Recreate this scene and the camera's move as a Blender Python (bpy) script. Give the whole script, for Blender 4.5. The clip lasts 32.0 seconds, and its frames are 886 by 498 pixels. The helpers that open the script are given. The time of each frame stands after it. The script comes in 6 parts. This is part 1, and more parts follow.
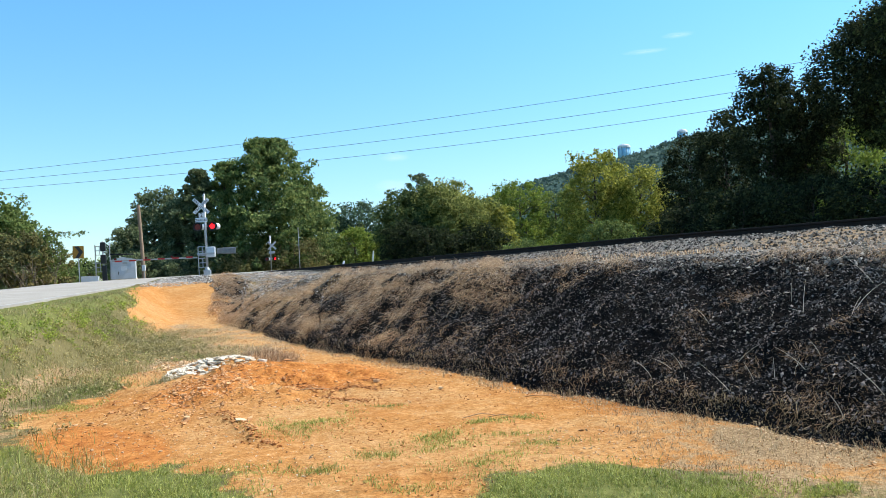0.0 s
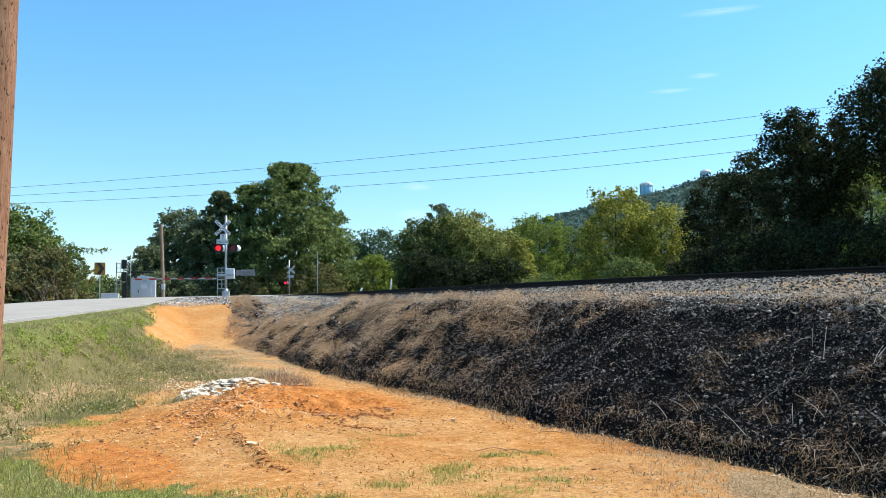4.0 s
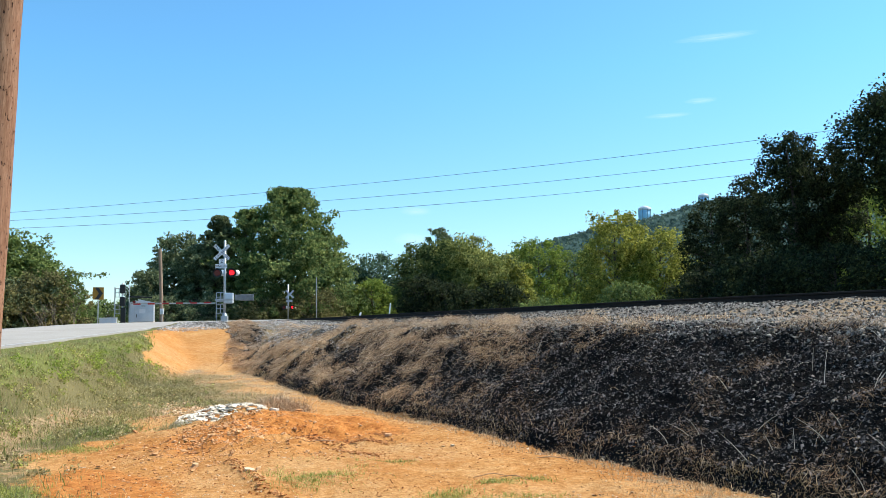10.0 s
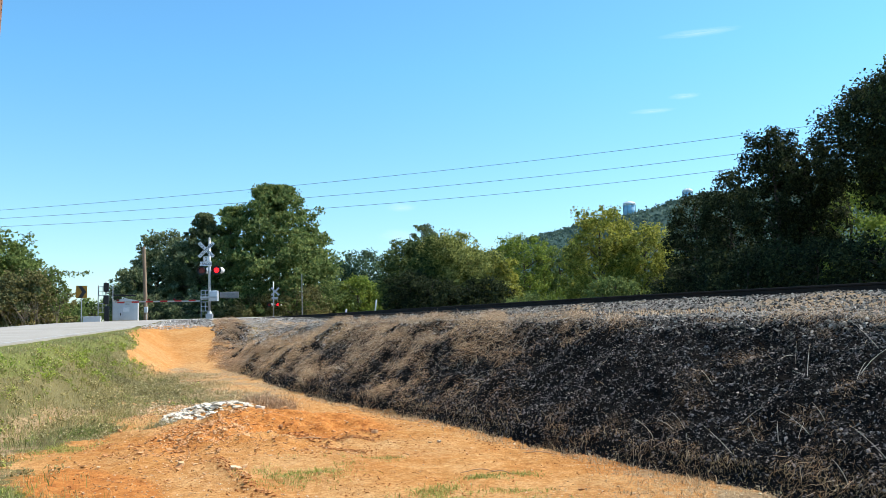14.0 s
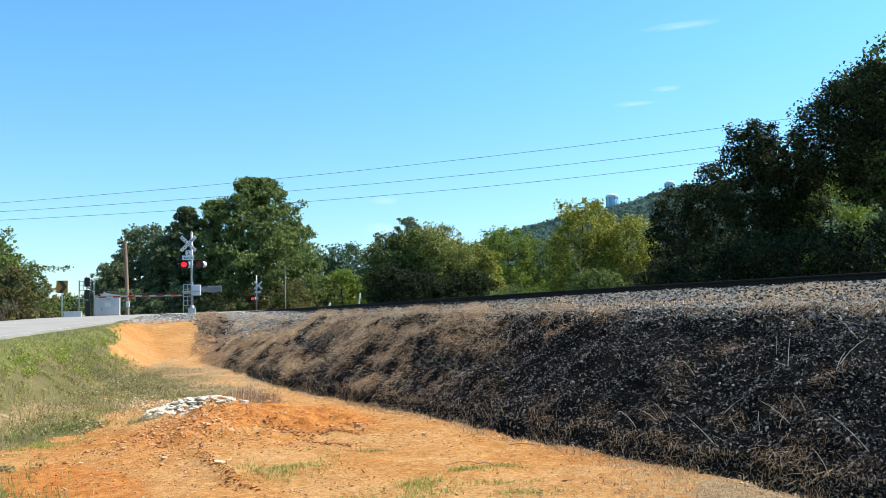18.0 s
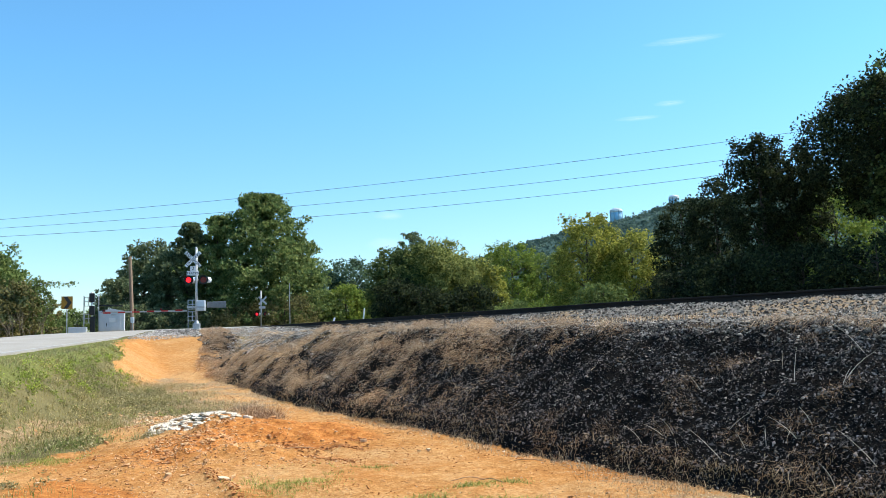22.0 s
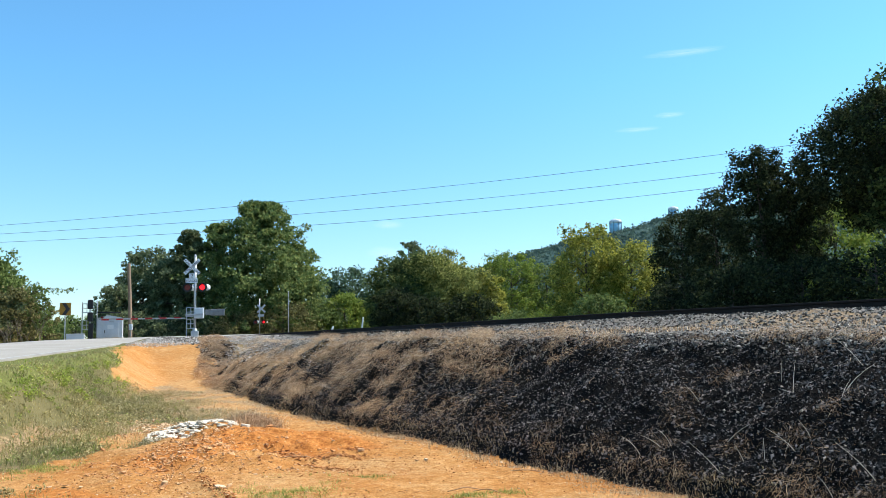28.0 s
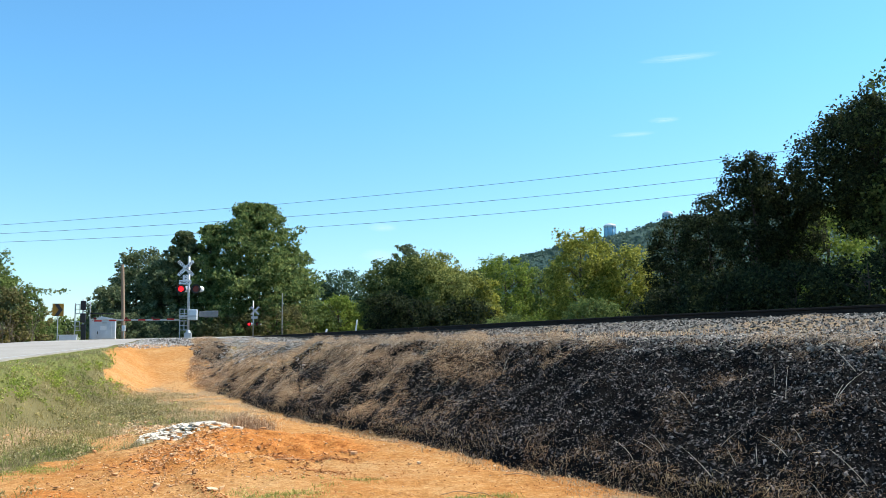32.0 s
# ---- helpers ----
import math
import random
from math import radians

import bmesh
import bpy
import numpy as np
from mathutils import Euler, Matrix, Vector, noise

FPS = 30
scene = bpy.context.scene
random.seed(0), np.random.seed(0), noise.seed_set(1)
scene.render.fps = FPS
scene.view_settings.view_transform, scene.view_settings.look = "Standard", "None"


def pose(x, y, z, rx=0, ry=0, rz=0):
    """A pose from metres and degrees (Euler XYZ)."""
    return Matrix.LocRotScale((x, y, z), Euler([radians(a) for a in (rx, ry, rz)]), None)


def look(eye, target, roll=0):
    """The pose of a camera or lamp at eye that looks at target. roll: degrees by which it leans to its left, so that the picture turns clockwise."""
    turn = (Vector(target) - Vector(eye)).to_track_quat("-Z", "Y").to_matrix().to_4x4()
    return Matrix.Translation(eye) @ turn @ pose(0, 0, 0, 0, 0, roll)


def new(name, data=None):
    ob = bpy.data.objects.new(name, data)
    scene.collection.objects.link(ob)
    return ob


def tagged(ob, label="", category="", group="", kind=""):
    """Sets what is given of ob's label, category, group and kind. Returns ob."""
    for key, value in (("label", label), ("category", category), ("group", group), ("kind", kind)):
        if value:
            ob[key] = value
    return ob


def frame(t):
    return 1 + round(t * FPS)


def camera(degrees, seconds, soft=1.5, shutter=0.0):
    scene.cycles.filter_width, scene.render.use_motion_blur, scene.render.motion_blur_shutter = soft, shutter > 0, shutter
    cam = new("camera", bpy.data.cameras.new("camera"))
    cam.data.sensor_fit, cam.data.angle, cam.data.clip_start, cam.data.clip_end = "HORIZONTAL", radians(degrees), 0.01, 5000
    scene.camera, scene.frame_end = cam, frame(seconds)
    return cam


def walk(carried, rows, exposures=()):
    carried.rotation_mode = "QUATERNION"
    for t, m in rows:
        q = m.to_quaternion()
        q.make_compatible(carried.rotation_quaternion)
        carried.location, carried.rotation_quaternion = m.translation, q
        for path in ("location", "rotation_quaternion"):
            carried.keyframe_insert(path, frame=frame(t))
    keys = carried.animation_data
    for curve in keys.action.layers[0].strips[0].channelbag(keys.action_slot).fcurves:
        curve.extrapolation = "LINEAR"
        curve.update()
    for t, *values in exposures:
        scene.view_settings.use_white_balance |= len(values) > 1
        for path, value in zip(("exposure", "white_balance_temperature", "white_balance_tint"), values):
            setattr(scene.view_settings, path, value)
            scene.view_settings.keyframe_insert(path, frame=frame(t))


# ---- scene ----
# ---- camera: held in the hand, it turns on the spot ----
EYE = Vector((0.0, 0.0, 1.6))
cam = camera(57.51, 32.0, soft=0.65)


def facing(yaw, pitch, roll):
    """The camera's pose from degrees to the left, up and of lean."""
    y, p = radians(yaw), radians(pitch)
    return look(EYE, EYE + Vector((-math.sin(y) * math.cos(p), math.cos(y) * math.cos(p), math.sin(p))), roll)


walk(cam, [(t, facing(yaw, pitch, roll)) for t, yaw, pitch, roll in (
    (0, -1.25, 1.24, -3.17), (0.5, -0.97, 1.37, -2.64), (1, -0.81, 1.88, -2.89), (1.5, -0.65, 2.13, -1.24),
    (2, -0.55, 2.60, -1.56), (2.5, -0.45, 2.43, -1.34), (3, -0.33, 2.67, -1.40), (3.5, -0.12, 3.10, -0.90),
    (5.5, 0.31, 4.26, -1.05), (6, 0.36, 4.49, -1.08), (6.5, 0.43, 4.43, -1.13), (7, 0.48, 4.45, -0.90), (7.5, 0.45, 4.51, -0.86),
    (8, 0.48, 4.65, -0.96), (8.5, 0.19, 4.91, -1.02), (9, -0.00, 5.04, -1.09), (9.5, -0.08, 5.11, -0.90), (10, -0.10, 5.17, -0.94),
    (10.5, -0.12, 5.16, -0.99), (11, -0.12, 5.17, -1.00), (11.5, -0.16, 5.15, -1.03), (12, -0.20, 5.14, -1.03),
    (12.5, -0.35, 5.09, -1.01), (13, -0.57, 5.04, -0.86), (13.5, -0.76, 4.98, -0.90), (14, -1.12, 4.88, -1.36),
    (14.5, -1.44, 4.81, -1.39), (16.5, -1.67, 4.64, -1.69), (17, -1.70, 4.49, -1.97), (17.5, -1.88, 4.29, -1.77),
    (18, -2.27, 4.35, -1.69), (18.5, -2.41, 4.28, -1.57), (19, -2.52, 4.28, -1.39), (19.5, -2.42, 4.60, -1.21),
    (20, -2.07, 4.66, -1.35), (20.5, -1.78, 4.63, -1.53), (21, -1.75, 4.74, -2.01), (21.5, -1.85, 4.98, -1.92),
    (22, -2.00, 5.41, -1.83), (22.5, -2.38, 5.60, -1.77), (23, -2.50, 5.61, -1.36), (23.5, -2.39, 5.71, -1.46),
    (24, -2.26, 5.75, -1.41), (24.5, -2.28, 5.66, -1.38), (25, -2.14, 5.71, -1.48), (25.5, -2.01, 5.82, -1.49),
    (27.5, -2.12, 6.01, -1.51), (28, -2.07, 6.08, -1.36), (28.5, -2.14, 6.02, -1.35), (29, -2.06, 5.89, -1.85),
    (29.5, -1.88, 5.79, -1.39), (30, -2.12, 5.95, -1.17), (30.5, -2.02, 5.90, -1.07), (31, -2.16, 5.86, -0.97),
    (31.5, -2.29, 6.16, -0.86), (32, -2.47, 6.30, -1.01),
)])

# ---- daylight ----
SUN_AZ, SUN_EL = 76.0, 52.0
scene.view_settings.exposure = 0.95
world = bpy.data.worlds.new("sky")
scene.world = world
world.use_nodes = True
wn, wl = world.node_tree.nodes, world.node_tree.links
sky = wn.new("ShaderNodeTexSky")
sky.sky_type = "NISHITA"
sky.sun_disc = False
sky.sun_elevation, sky.sun_rotation = radians(SUN_EL), radians(SUN_AZ)
sky.air_density, sky.dust_density, sky.ozone_density = 1.0, 0.3, 2.5
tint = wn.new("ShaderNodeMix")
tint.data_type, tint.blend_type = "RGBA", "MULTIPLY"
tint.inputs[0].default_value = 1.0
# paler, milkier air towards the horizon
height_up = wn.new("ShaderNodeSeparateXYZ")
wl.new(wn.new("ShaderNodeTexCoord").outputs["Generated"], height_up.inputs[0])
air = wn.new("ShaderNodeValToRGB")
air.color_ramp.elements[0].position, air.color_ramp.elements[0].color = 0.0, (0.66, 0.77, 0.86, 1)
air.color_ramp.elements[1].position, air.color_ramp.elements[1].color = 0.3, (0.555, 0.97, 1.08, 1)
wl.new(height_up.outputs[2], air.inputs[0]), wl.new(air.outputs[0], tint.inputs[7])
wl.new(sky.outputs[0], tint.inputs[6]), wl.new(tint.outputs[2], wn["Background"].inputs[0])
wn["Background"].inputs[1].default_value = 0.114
sun = new("sun", bpy.data.lights.new("sun", "SUN"))
sun.data.energy, sun.data.angle, sun.data.color = 3.95, radians(0.5), (1.0, 0.94, 0.84)
sun_way = Vector((math.sin(radians(SUN_AZ)) * math.cos(radians(SUN_EL)), math.cos(radians(SUN_AZ)) * math.cos(radians(SUN_EL)), math.sin(radians(SUN_EL))))
sun.matrix_world = look(sun_way * 60, (0, 0, 0))


# ---- numbers: noise and meshes from arrays ----
def vnoise(x, y, seed=0):
    ix, iy = np.floor(x).astype(np.int64), np.floor(y).astype(np.int64)
    fx, fy = x - ix, y - iy
    fx, fy = fx * fx * (3 - 2 * fx), fy * fy * (3 - 2 * fy)

    def hashed(a, b):
        h = (a * 374761393 + b * 668265263 + seed * 974711 + 12345) & 0xFFFFFFFF
        h = ((h ^ (h >> 13)) * 1274126177) & 0xFFFFFFFF
        return ((h ^ (h >> 16)) & 0xFFFF) / 65535.0

    low = hashed(ix, iy) * (1 - fx) + hashed(ix + 1, iy) * fx
    high = hashed(ix, iy + 1) * (1 - fx) + hashed(ix + 1, iy + 1) * fx
    return low * (1 - fy) + high * fy


def fbm(x, y, size, octaves=4, seed=0):
    """Fractal noise about 0, within about -1 to 1, with its largest forms of the given size in metres."""
    out, amp, total = 0.0, 1.0, 0.0
    for o in range(octaves):
        out = out + amp * (2 * vnoise(x / size * 2**o + 17 * o, y / size * 2**o - 9 * o, seed + o) - 1)
        total += amp
        amp *= 0.5
    return out / total * 1.6


def ramp01(a, b, v):
    k = np.clip((v - a) / (b - a), 0, 1)
    return k * k * (3 - 2 * k)


def mesh_of(name, verts, faces, material, smooth=False, fields=None):
    """A mesh from arrays: faces is an (n, 3) or (n, 4) array."""
    verts, faces = np.asarray(verts, np.float32), np.asarray(faces, np.int32)
    me = bpy.data.meshes.new(name)
    k = faces.shape[1]
    me.vertices.add(len(verts))
    me.vertices.foreach_set("co", verts.ravel())
    me.loops.add(faces.size)
    me.loops.foreach_set("vertex_index", faces.ravel())
    me.polygons.add(len(faces))
    me.polygons.foreach_set("loop_start", np.arange(0, faces.size, k, dtype=np.int32))
    me.polygons.foreach_set("use_smooth", np.full(len(faces), smooth))
    for key, values in (fields or {}).items():
        me.attributes.new(key, "FLOAT", "POINT").data.foreach_set("value", np.asarray(values, np.float32))
    me.materials.append(material)
    me.update(calc_edges=True)
    return me


def thing(name, label, category, m=None, group="", kind=""):
    ob = new(name)
    if m is not None:
        ob.matrix_basis = m
    return tagged(ob, label, category, group, kind)


def part(name, bm, material, parent, label="", smooth=False):
    me = bpy.data.meshes.new(name)
    for f in bm.faces:
        f.smooth = smooth
    bm.to_mesh(me)
    bm.free()
    me.materials.append(material)
    ob = new(name, me)
    ob.parent = parent
    return tagged(ob, label)


def box(bm, size, at=(0, 0, 0), turn=(0, 0, 0), bevel=0.0):
    made = bmesh.ops.create_cube(bm, size=1, matrix=pose(*at, *turn) @ Matrix.Diagonal((*size, 1)))["verts"]
    if bevel:
        edges = list({e for v in made for e in v.link_edges})
        bmesh.ops.bevel(bm, geom=edges, offset=bevel, segments=2, affect="EDGES", profile=0.6)
    return bm


def rod(bm, a, b, r1, r2=None, segs=10, caps=True):
    a, b = Vector(a), Vector(b)
    m = Matrix.Translation((a + b) / 2) @ (b - a).to_track_quat("Z", "Y").to_matrix().to_4x4()
    bmesh.ops.create_cone(bm, cap_ends=caps, segments=segs, radius1=r1, radius2=r1 if r2 is None else r2, depth=(b - a).length, matrix=m)
    return bm


def tube(points, radii, segs=7):
    """A bent, tapered tube as arrays."""
    points = np.asarray(points, float)
    verts, faces = [], []
    for i, (p, r) in enumerate(zip(points, radii)):
        way = points[min(i + 1, len(points) - 1)] - points[max(i - 1, 0)]
        way = way / (np.linalg.norm(way) + 1e-9)
        side = np.cross(way, (0.3, 0.9, 0.2))
        side /= np.linalg.norm(side) + 1e-9
        up = np.cross(way, side)
        a = np.arange(segs) / segs * 2 * np.pi
        verts.append(p + r * (np.cos(a)[:, None] * side + np.sin(a)[:, None] * up))
        if i:
            k = np.arange(segs)
            faces.append(np.stack([(i - 1) * segs + k, (i - 1) * segs + (k + 1) % segs, i * segs + (k + 1) % segs, i * segs + k], 1))
    return np.concatenate(verts), np.concatenate(faces)


def joined(pieces):
    """Several (verts, faces) as one."""
    verts, faces, base = [], [], 0
    for v, f in pieces:
        verts.append(v)
        faces.append(np.asarray(f) + base)
        base += len(v)
    return np.concatenate(verts), np.concatenate(faces)


# ---- materials ----
def material(name, rough=0.8, metal=0.0, spec=0.3):
    m = bpy.data.materials.new(name)
    m.use_nodes = True
    b = m.node_tree.nodes["Principled BSDF"]
    b.inputs["Roughness"].default_value, b.inputs["Metallic"].default_value, b.inputs["Specular IOR Level"].default_value = rough, metal, spec
    return m, m.node_tree.nodes, m.node_tree.links, b


def noise_node(n, l, size, detail=5, rough=0.6, coords=None, kind="ShaderNodeTexNoise"):
    t = n.new(kind)
    t.inputs["Scale"].default_value = 1.0 / size
    if kind == "ShaderNodeTexNoise":
        t.inputs["Detail"].default_value, t.inputs["Roughness"].default_value = detail, rough
    if coords is None:
        coords = n.new("ShaderNodeTexCoord").outputs["Object"]
    l.new(coords, t.inputs["Vector"])
    return t


def ramp_node(n, l, source, stops):
    r = n.new("ShaderNodeValToRGB")
    e = r.color_ramp.elements
    while len(e) < len(stops):
        e.new(0.5)
    for k, (at, c) in zip(e, stops):
        k.position, k.color = at, (*c, 1) if len(c) == 3 else c
    l.new(source, r.inputs[0])
    return r


def mix_node(n, l, fac, a, b, blend="MIX"):
    x = n.new("ShaderNodeMix")
    x.data_type, x.blend_type = "RGBA", blend
    for slot, v in ((0, fac), (6, a), (7, b)):
        if isinstance(v, (int, float)):
            x.inputs[slot].default_value = v
        elif isinstance(v, tuple):
            x.inputs[slot].default_value = (*v, 1)
        else:
            l.new(v, x.inputs[slot])
    return x.outputs[2]


def bump_node(n, l, b, height, strength, distance):
    k = n.new("ShaderNodeBump")
    k.inputs["Strength"].default_value, k.inputs["Distance"].default_value = strength, distance
    l.new(height, k.inputs["Height"])
    l.new(k.outputs[0], b.inputs["Normal"])


def mottled(name, dark, mid, light, size=0.3, fine=0.02, rough=0.8, metal=0.0, bump=0.3, depth=0.01, spec=0.3, island=0.0, stretch=None):
    """A surface of three tones, mixed at two scales, with fine relief."""
    m, n, l, b = material(name, rough, metal, spec)
    coords = n.new("ShaderNodeTexCoord").outputs["Object"]
    if stretch:
        mp = n.new("ShaderNodeMapping")
        mp.inputs["Scale"].default_value = stretch
        l.new(coords, mp.inputs[0])
        coords = mp.outputs[0]
    big, small = noise_node(n, l, size, 4, 0.6, coords), noise_node(n, l, fine, 5, 0.65, coords)
    c1 = ramp_node(n, l, big.outputs[0], [(0.3, dark), (0.5, mid), (0.72, light)])
    c2 = ramp_node(n, l, small.outputs[0], [(0.3, dark), (0.5, mid), (0.75, light)])
    colour = mix_node(n, l, 0.5, c1.outputs[0], c2.outputs[0])
    if island:
        g = n.new("ShaderNodeNewGeometry").outputs["Random Per Island"]
        o = n.new("ShaderNodeObjectInfo").outputs["Random"]
        s = n.new("ShaderNodeMath")
        s.operation = "ADD"
        l.new(g, s.inputs[0]), l.new(o, s.inputs[1])
        w = n.new("ShaderNodeMath")
        w.operation = "FRACT"
        l.new(s.outputs[0], w.inputs[0])
        c3 = ramp_node(n, l, w.outputs[0], [(0.0, dark), (0.5, mid), (1.0, light)])
        colour = mix_node(n, l, island, colour, c3.outputs[0])
    l.new(colour, b.inputs["Base Color"])
    if bump:
        bump_node(n, l, b, small.outputs[0], bump, depth)
    return m


def leafy(name, dark, mid, light, through_light=0.3, rough=0.75):
    """Leaves: a tone for each one, and light that shines through."""
    m, n, l, b = material(name, rough, 0, 0.12)
    g = n.new("ShaderNodeNewGeometry").outputs["Random Per Island"]
    c = ramp_node(n, l, g, [(0.0, dark), (0.55, mid), (1.0, light)])
    big = noise_node(n, l, 2.2, 3)
    tone = ramp_node(n, l, big.outputs[0], [(0.3, (0.72, 0.76, 0.78)), (0.7, (1.2, 1.16, 1.0))])
    col = mix_node(n, l, 1.0, c.outputs[0], tone.outputs[0], "MULTIPLY")
    l.new(col, b.inputs["Base Color"])
    t = n.new("ShaderNodeBsdfTranslucent")
    l.new(col, t.inputs[0])
    mx = n.new("ShaderNodeMixShader")
    mx.inputs[0].default_value = through_light
    l.new(b.outputs[0], mx.inputs[1]), l.new(t.outputs[0], mx.inputs[2])
    l.new(mx.outputs[0], n["Material Output"].inputs[0])
    return m


def plain(name, colour, rough=0.5, metal=0.0, glow=0.0):
    """Small painted or metal parts, with faint wear."""
    k = 0.8
    m = mottled(name, tuple(v * k for v in colour), colour, tuple(min(1, v * 1.12) for v in colour), 0.15, 0.012, rough, metal, 0.1, 0.002)
    if glow:
        b = m.node_tree.nodes["Principled BSDF"]
        b.inputs["Emission Color"].default_value, b.inputs["Emission Strength"].default_value = (*colour, 1), glow
    return m


def ground_material():
    """Soil, straw, grass and gravel, laid by the fields of the ground's plan."""
    m, n, l, b = material("ground_cover", 0.97, 0, 0.05)
    coords = n.new("ShaderNodeTexCoord").outputs["Object"]
    n1, n2, n3 = noise_node(n, l, 1.1, 5, 0.6, coords), noise_node(n, l, 0.12, 6, 0.65, coords), noise_node(n, l, 0.025, 5, 0.7, coords)
    n4 = noise_node(n, l, 0.05, 3, 0.6, coords)
    clay = mix_node(n, l, 0.5, ramp_node(n, l, n1.outputs[0], [(0.3, (0.34, 0.13, 0.032)), (0.5, (0.42, 0.198, 0.062)), (0.7, (0.48, 0.28, 0.115))]).outputs[0],
                    ramp_node(n, l, n2.outputs[0], [(0.3, (0.2, 0.07, 0.018)), (0.48, (0.39, 0.175, 0.05)), (0.68, (0.53, 0.315, 0.135))]).outputs[0])
    grit = mix_node(n, l, 0.5, ramp_node(n, l, n3.outputs[0], [(0.3, (0.5, 0.46, 0.42)), (0.5, (1, 1, 1)), (0.68, (1.35, 1.4, 1.5))]).outputs[0], ramp_node(n, l, n4.outputs[0], [(0.3, (0.6, 0.56, 0.52)), (0.5, (1, 1, 1)), (0.66, (1.3, 1.35, 1.45))]).outputs[0])
    dust = n.new("ShaderNodeAttribute")
    dust.attribute_name = "pale"
    thin = n.new("ShaderNodeMath")
    thin.operation = "MULTIPLY"
    l.new(dust.outputs["Fac"], thin.inputs[0]), l.new(ramp_node(n, l, n2.outputs[0], [(0.3, (0.25, 0.25, 0.25)), (0.62, (0.85, 0.85, 0.85))]).outputs[0], thin.inputs[1])
    clay = mix_node(n, l, thin.outputs[0], clay, (0.45, 0.275, 0.122))
    clay = mix_node(n, l, 1.0, clay, grit, "MULTIPLY")
    fresh = ramp_node(n, l, n2.outputs[0], [(0.3, (0.25, 0.08, 0.02)), (0.52, (0.43, 0.167, 0.043)), (0.75, (0.55, 0.26, 0.085))]).outputs[0]
    fresh = mix_node(n, l, 1.0, fresh, grit, "MULTIPLY")
    straw = mix_node(n, l, 0.5, ramp_node(n, l, n2.outputs[0], [(0.3, (0.2, 0.112, 0.05)), (0.7, (0.39, 0.26, 0.135))]).outputs[0],
                     ramp_node(n, l, n3.outputs[0], [(0.38, (0.06, 0.034, 0.017)), (0.62, (0.5, 0.375, 0.225))]).outputs[0])
    green = mix_node(n, l, 0.5, ramp_node(n, l, n1.outputs[0], [(0.3, (0.09, 0.078, 0.03)), (0.7, (0.2, 0.168, 0.075))]).outputs[0],
                     ramp_node(n, l, n3.outputs[0], [(0.3, (0.03, 0.03, 0.011)), (0.7, (0.22, 0.185, 0.085))]).outputs[0])
    gravel = ramp_node(n, l, n3.outputs[0], [(0.3, (0.03, 0.026, 0.022)), (0.48, (0.11, 0.097, 0.082)), (0.66, (0.34, 0.31, 0.275))]).outputs[0]
    soot = mix_node(n, l, 0.4, ramp_node(n, l, n3.outputs[0], [(0.35, (0.004, 0.0035, 0.003)), (0.58, (0.007, 0.006, 0.0055)), (0.72, (0.04, 0.036, 0.033))]).outputs[0],
                    ramp_node(n, l, n2.outputs[0], [(0.35, (0.004, 0.0035, 0.003)), (0.65, (0.014, 0.011, 0.009))]).outputs[0])

    def field(key):
        a = n.new("ShaderNodeAttribute")
        a.attribute_name = key
        # the edge of each zone is broken up by the finer noise
        s = n.new("ShaderNodeMath")
        s.operation = "MULTIPLY_ADD"
        l.new(n2.outputs[0], s.inputs[0])
        s.inputs[1].default_value = 0.9
        l.new(a.outputs["Fac"], s.inputs[2])
        return ramp_node(n, l, s.outputs[0], [(0.82, (0, 0, 0)), (1.08, (1, 1, 1))]).outputs[0]

    lush = ramp_node(n, l, n2.outputs[0], [(0.3, (0.07, 0.08, 0.021)), (0.7, (0.2, 0.205, 0.065))]).outputs[0]
    green = mix_node(n, l, field("lush"), green, lush)
    col = mix_node(n, l, field("dirt"), green, clay)
    col = mix_node(n, l, field("fresh"), col, fresh)
    col = mix_node(n, l, field("straw"), col, straw)
    col = mix_node(n, l, field("soot"), col, soot)
    col = mix_node(n, l, field("gravel"), col, gravel)
    l.new(col, b.inputs["Base Color"])
    s = n.new("ShaderNodeMath")
    s.operation = "MULTIPLY_ADD"
    l.new(n2.outputs[0], s.inputs[0])
    s.inputs[1].default_value = 1.5
    l.new(n3.outputs[0], s.inputs[2])
    bump_node(n, l, b, s.outputs[0], 0.55, 0.03)
    return m


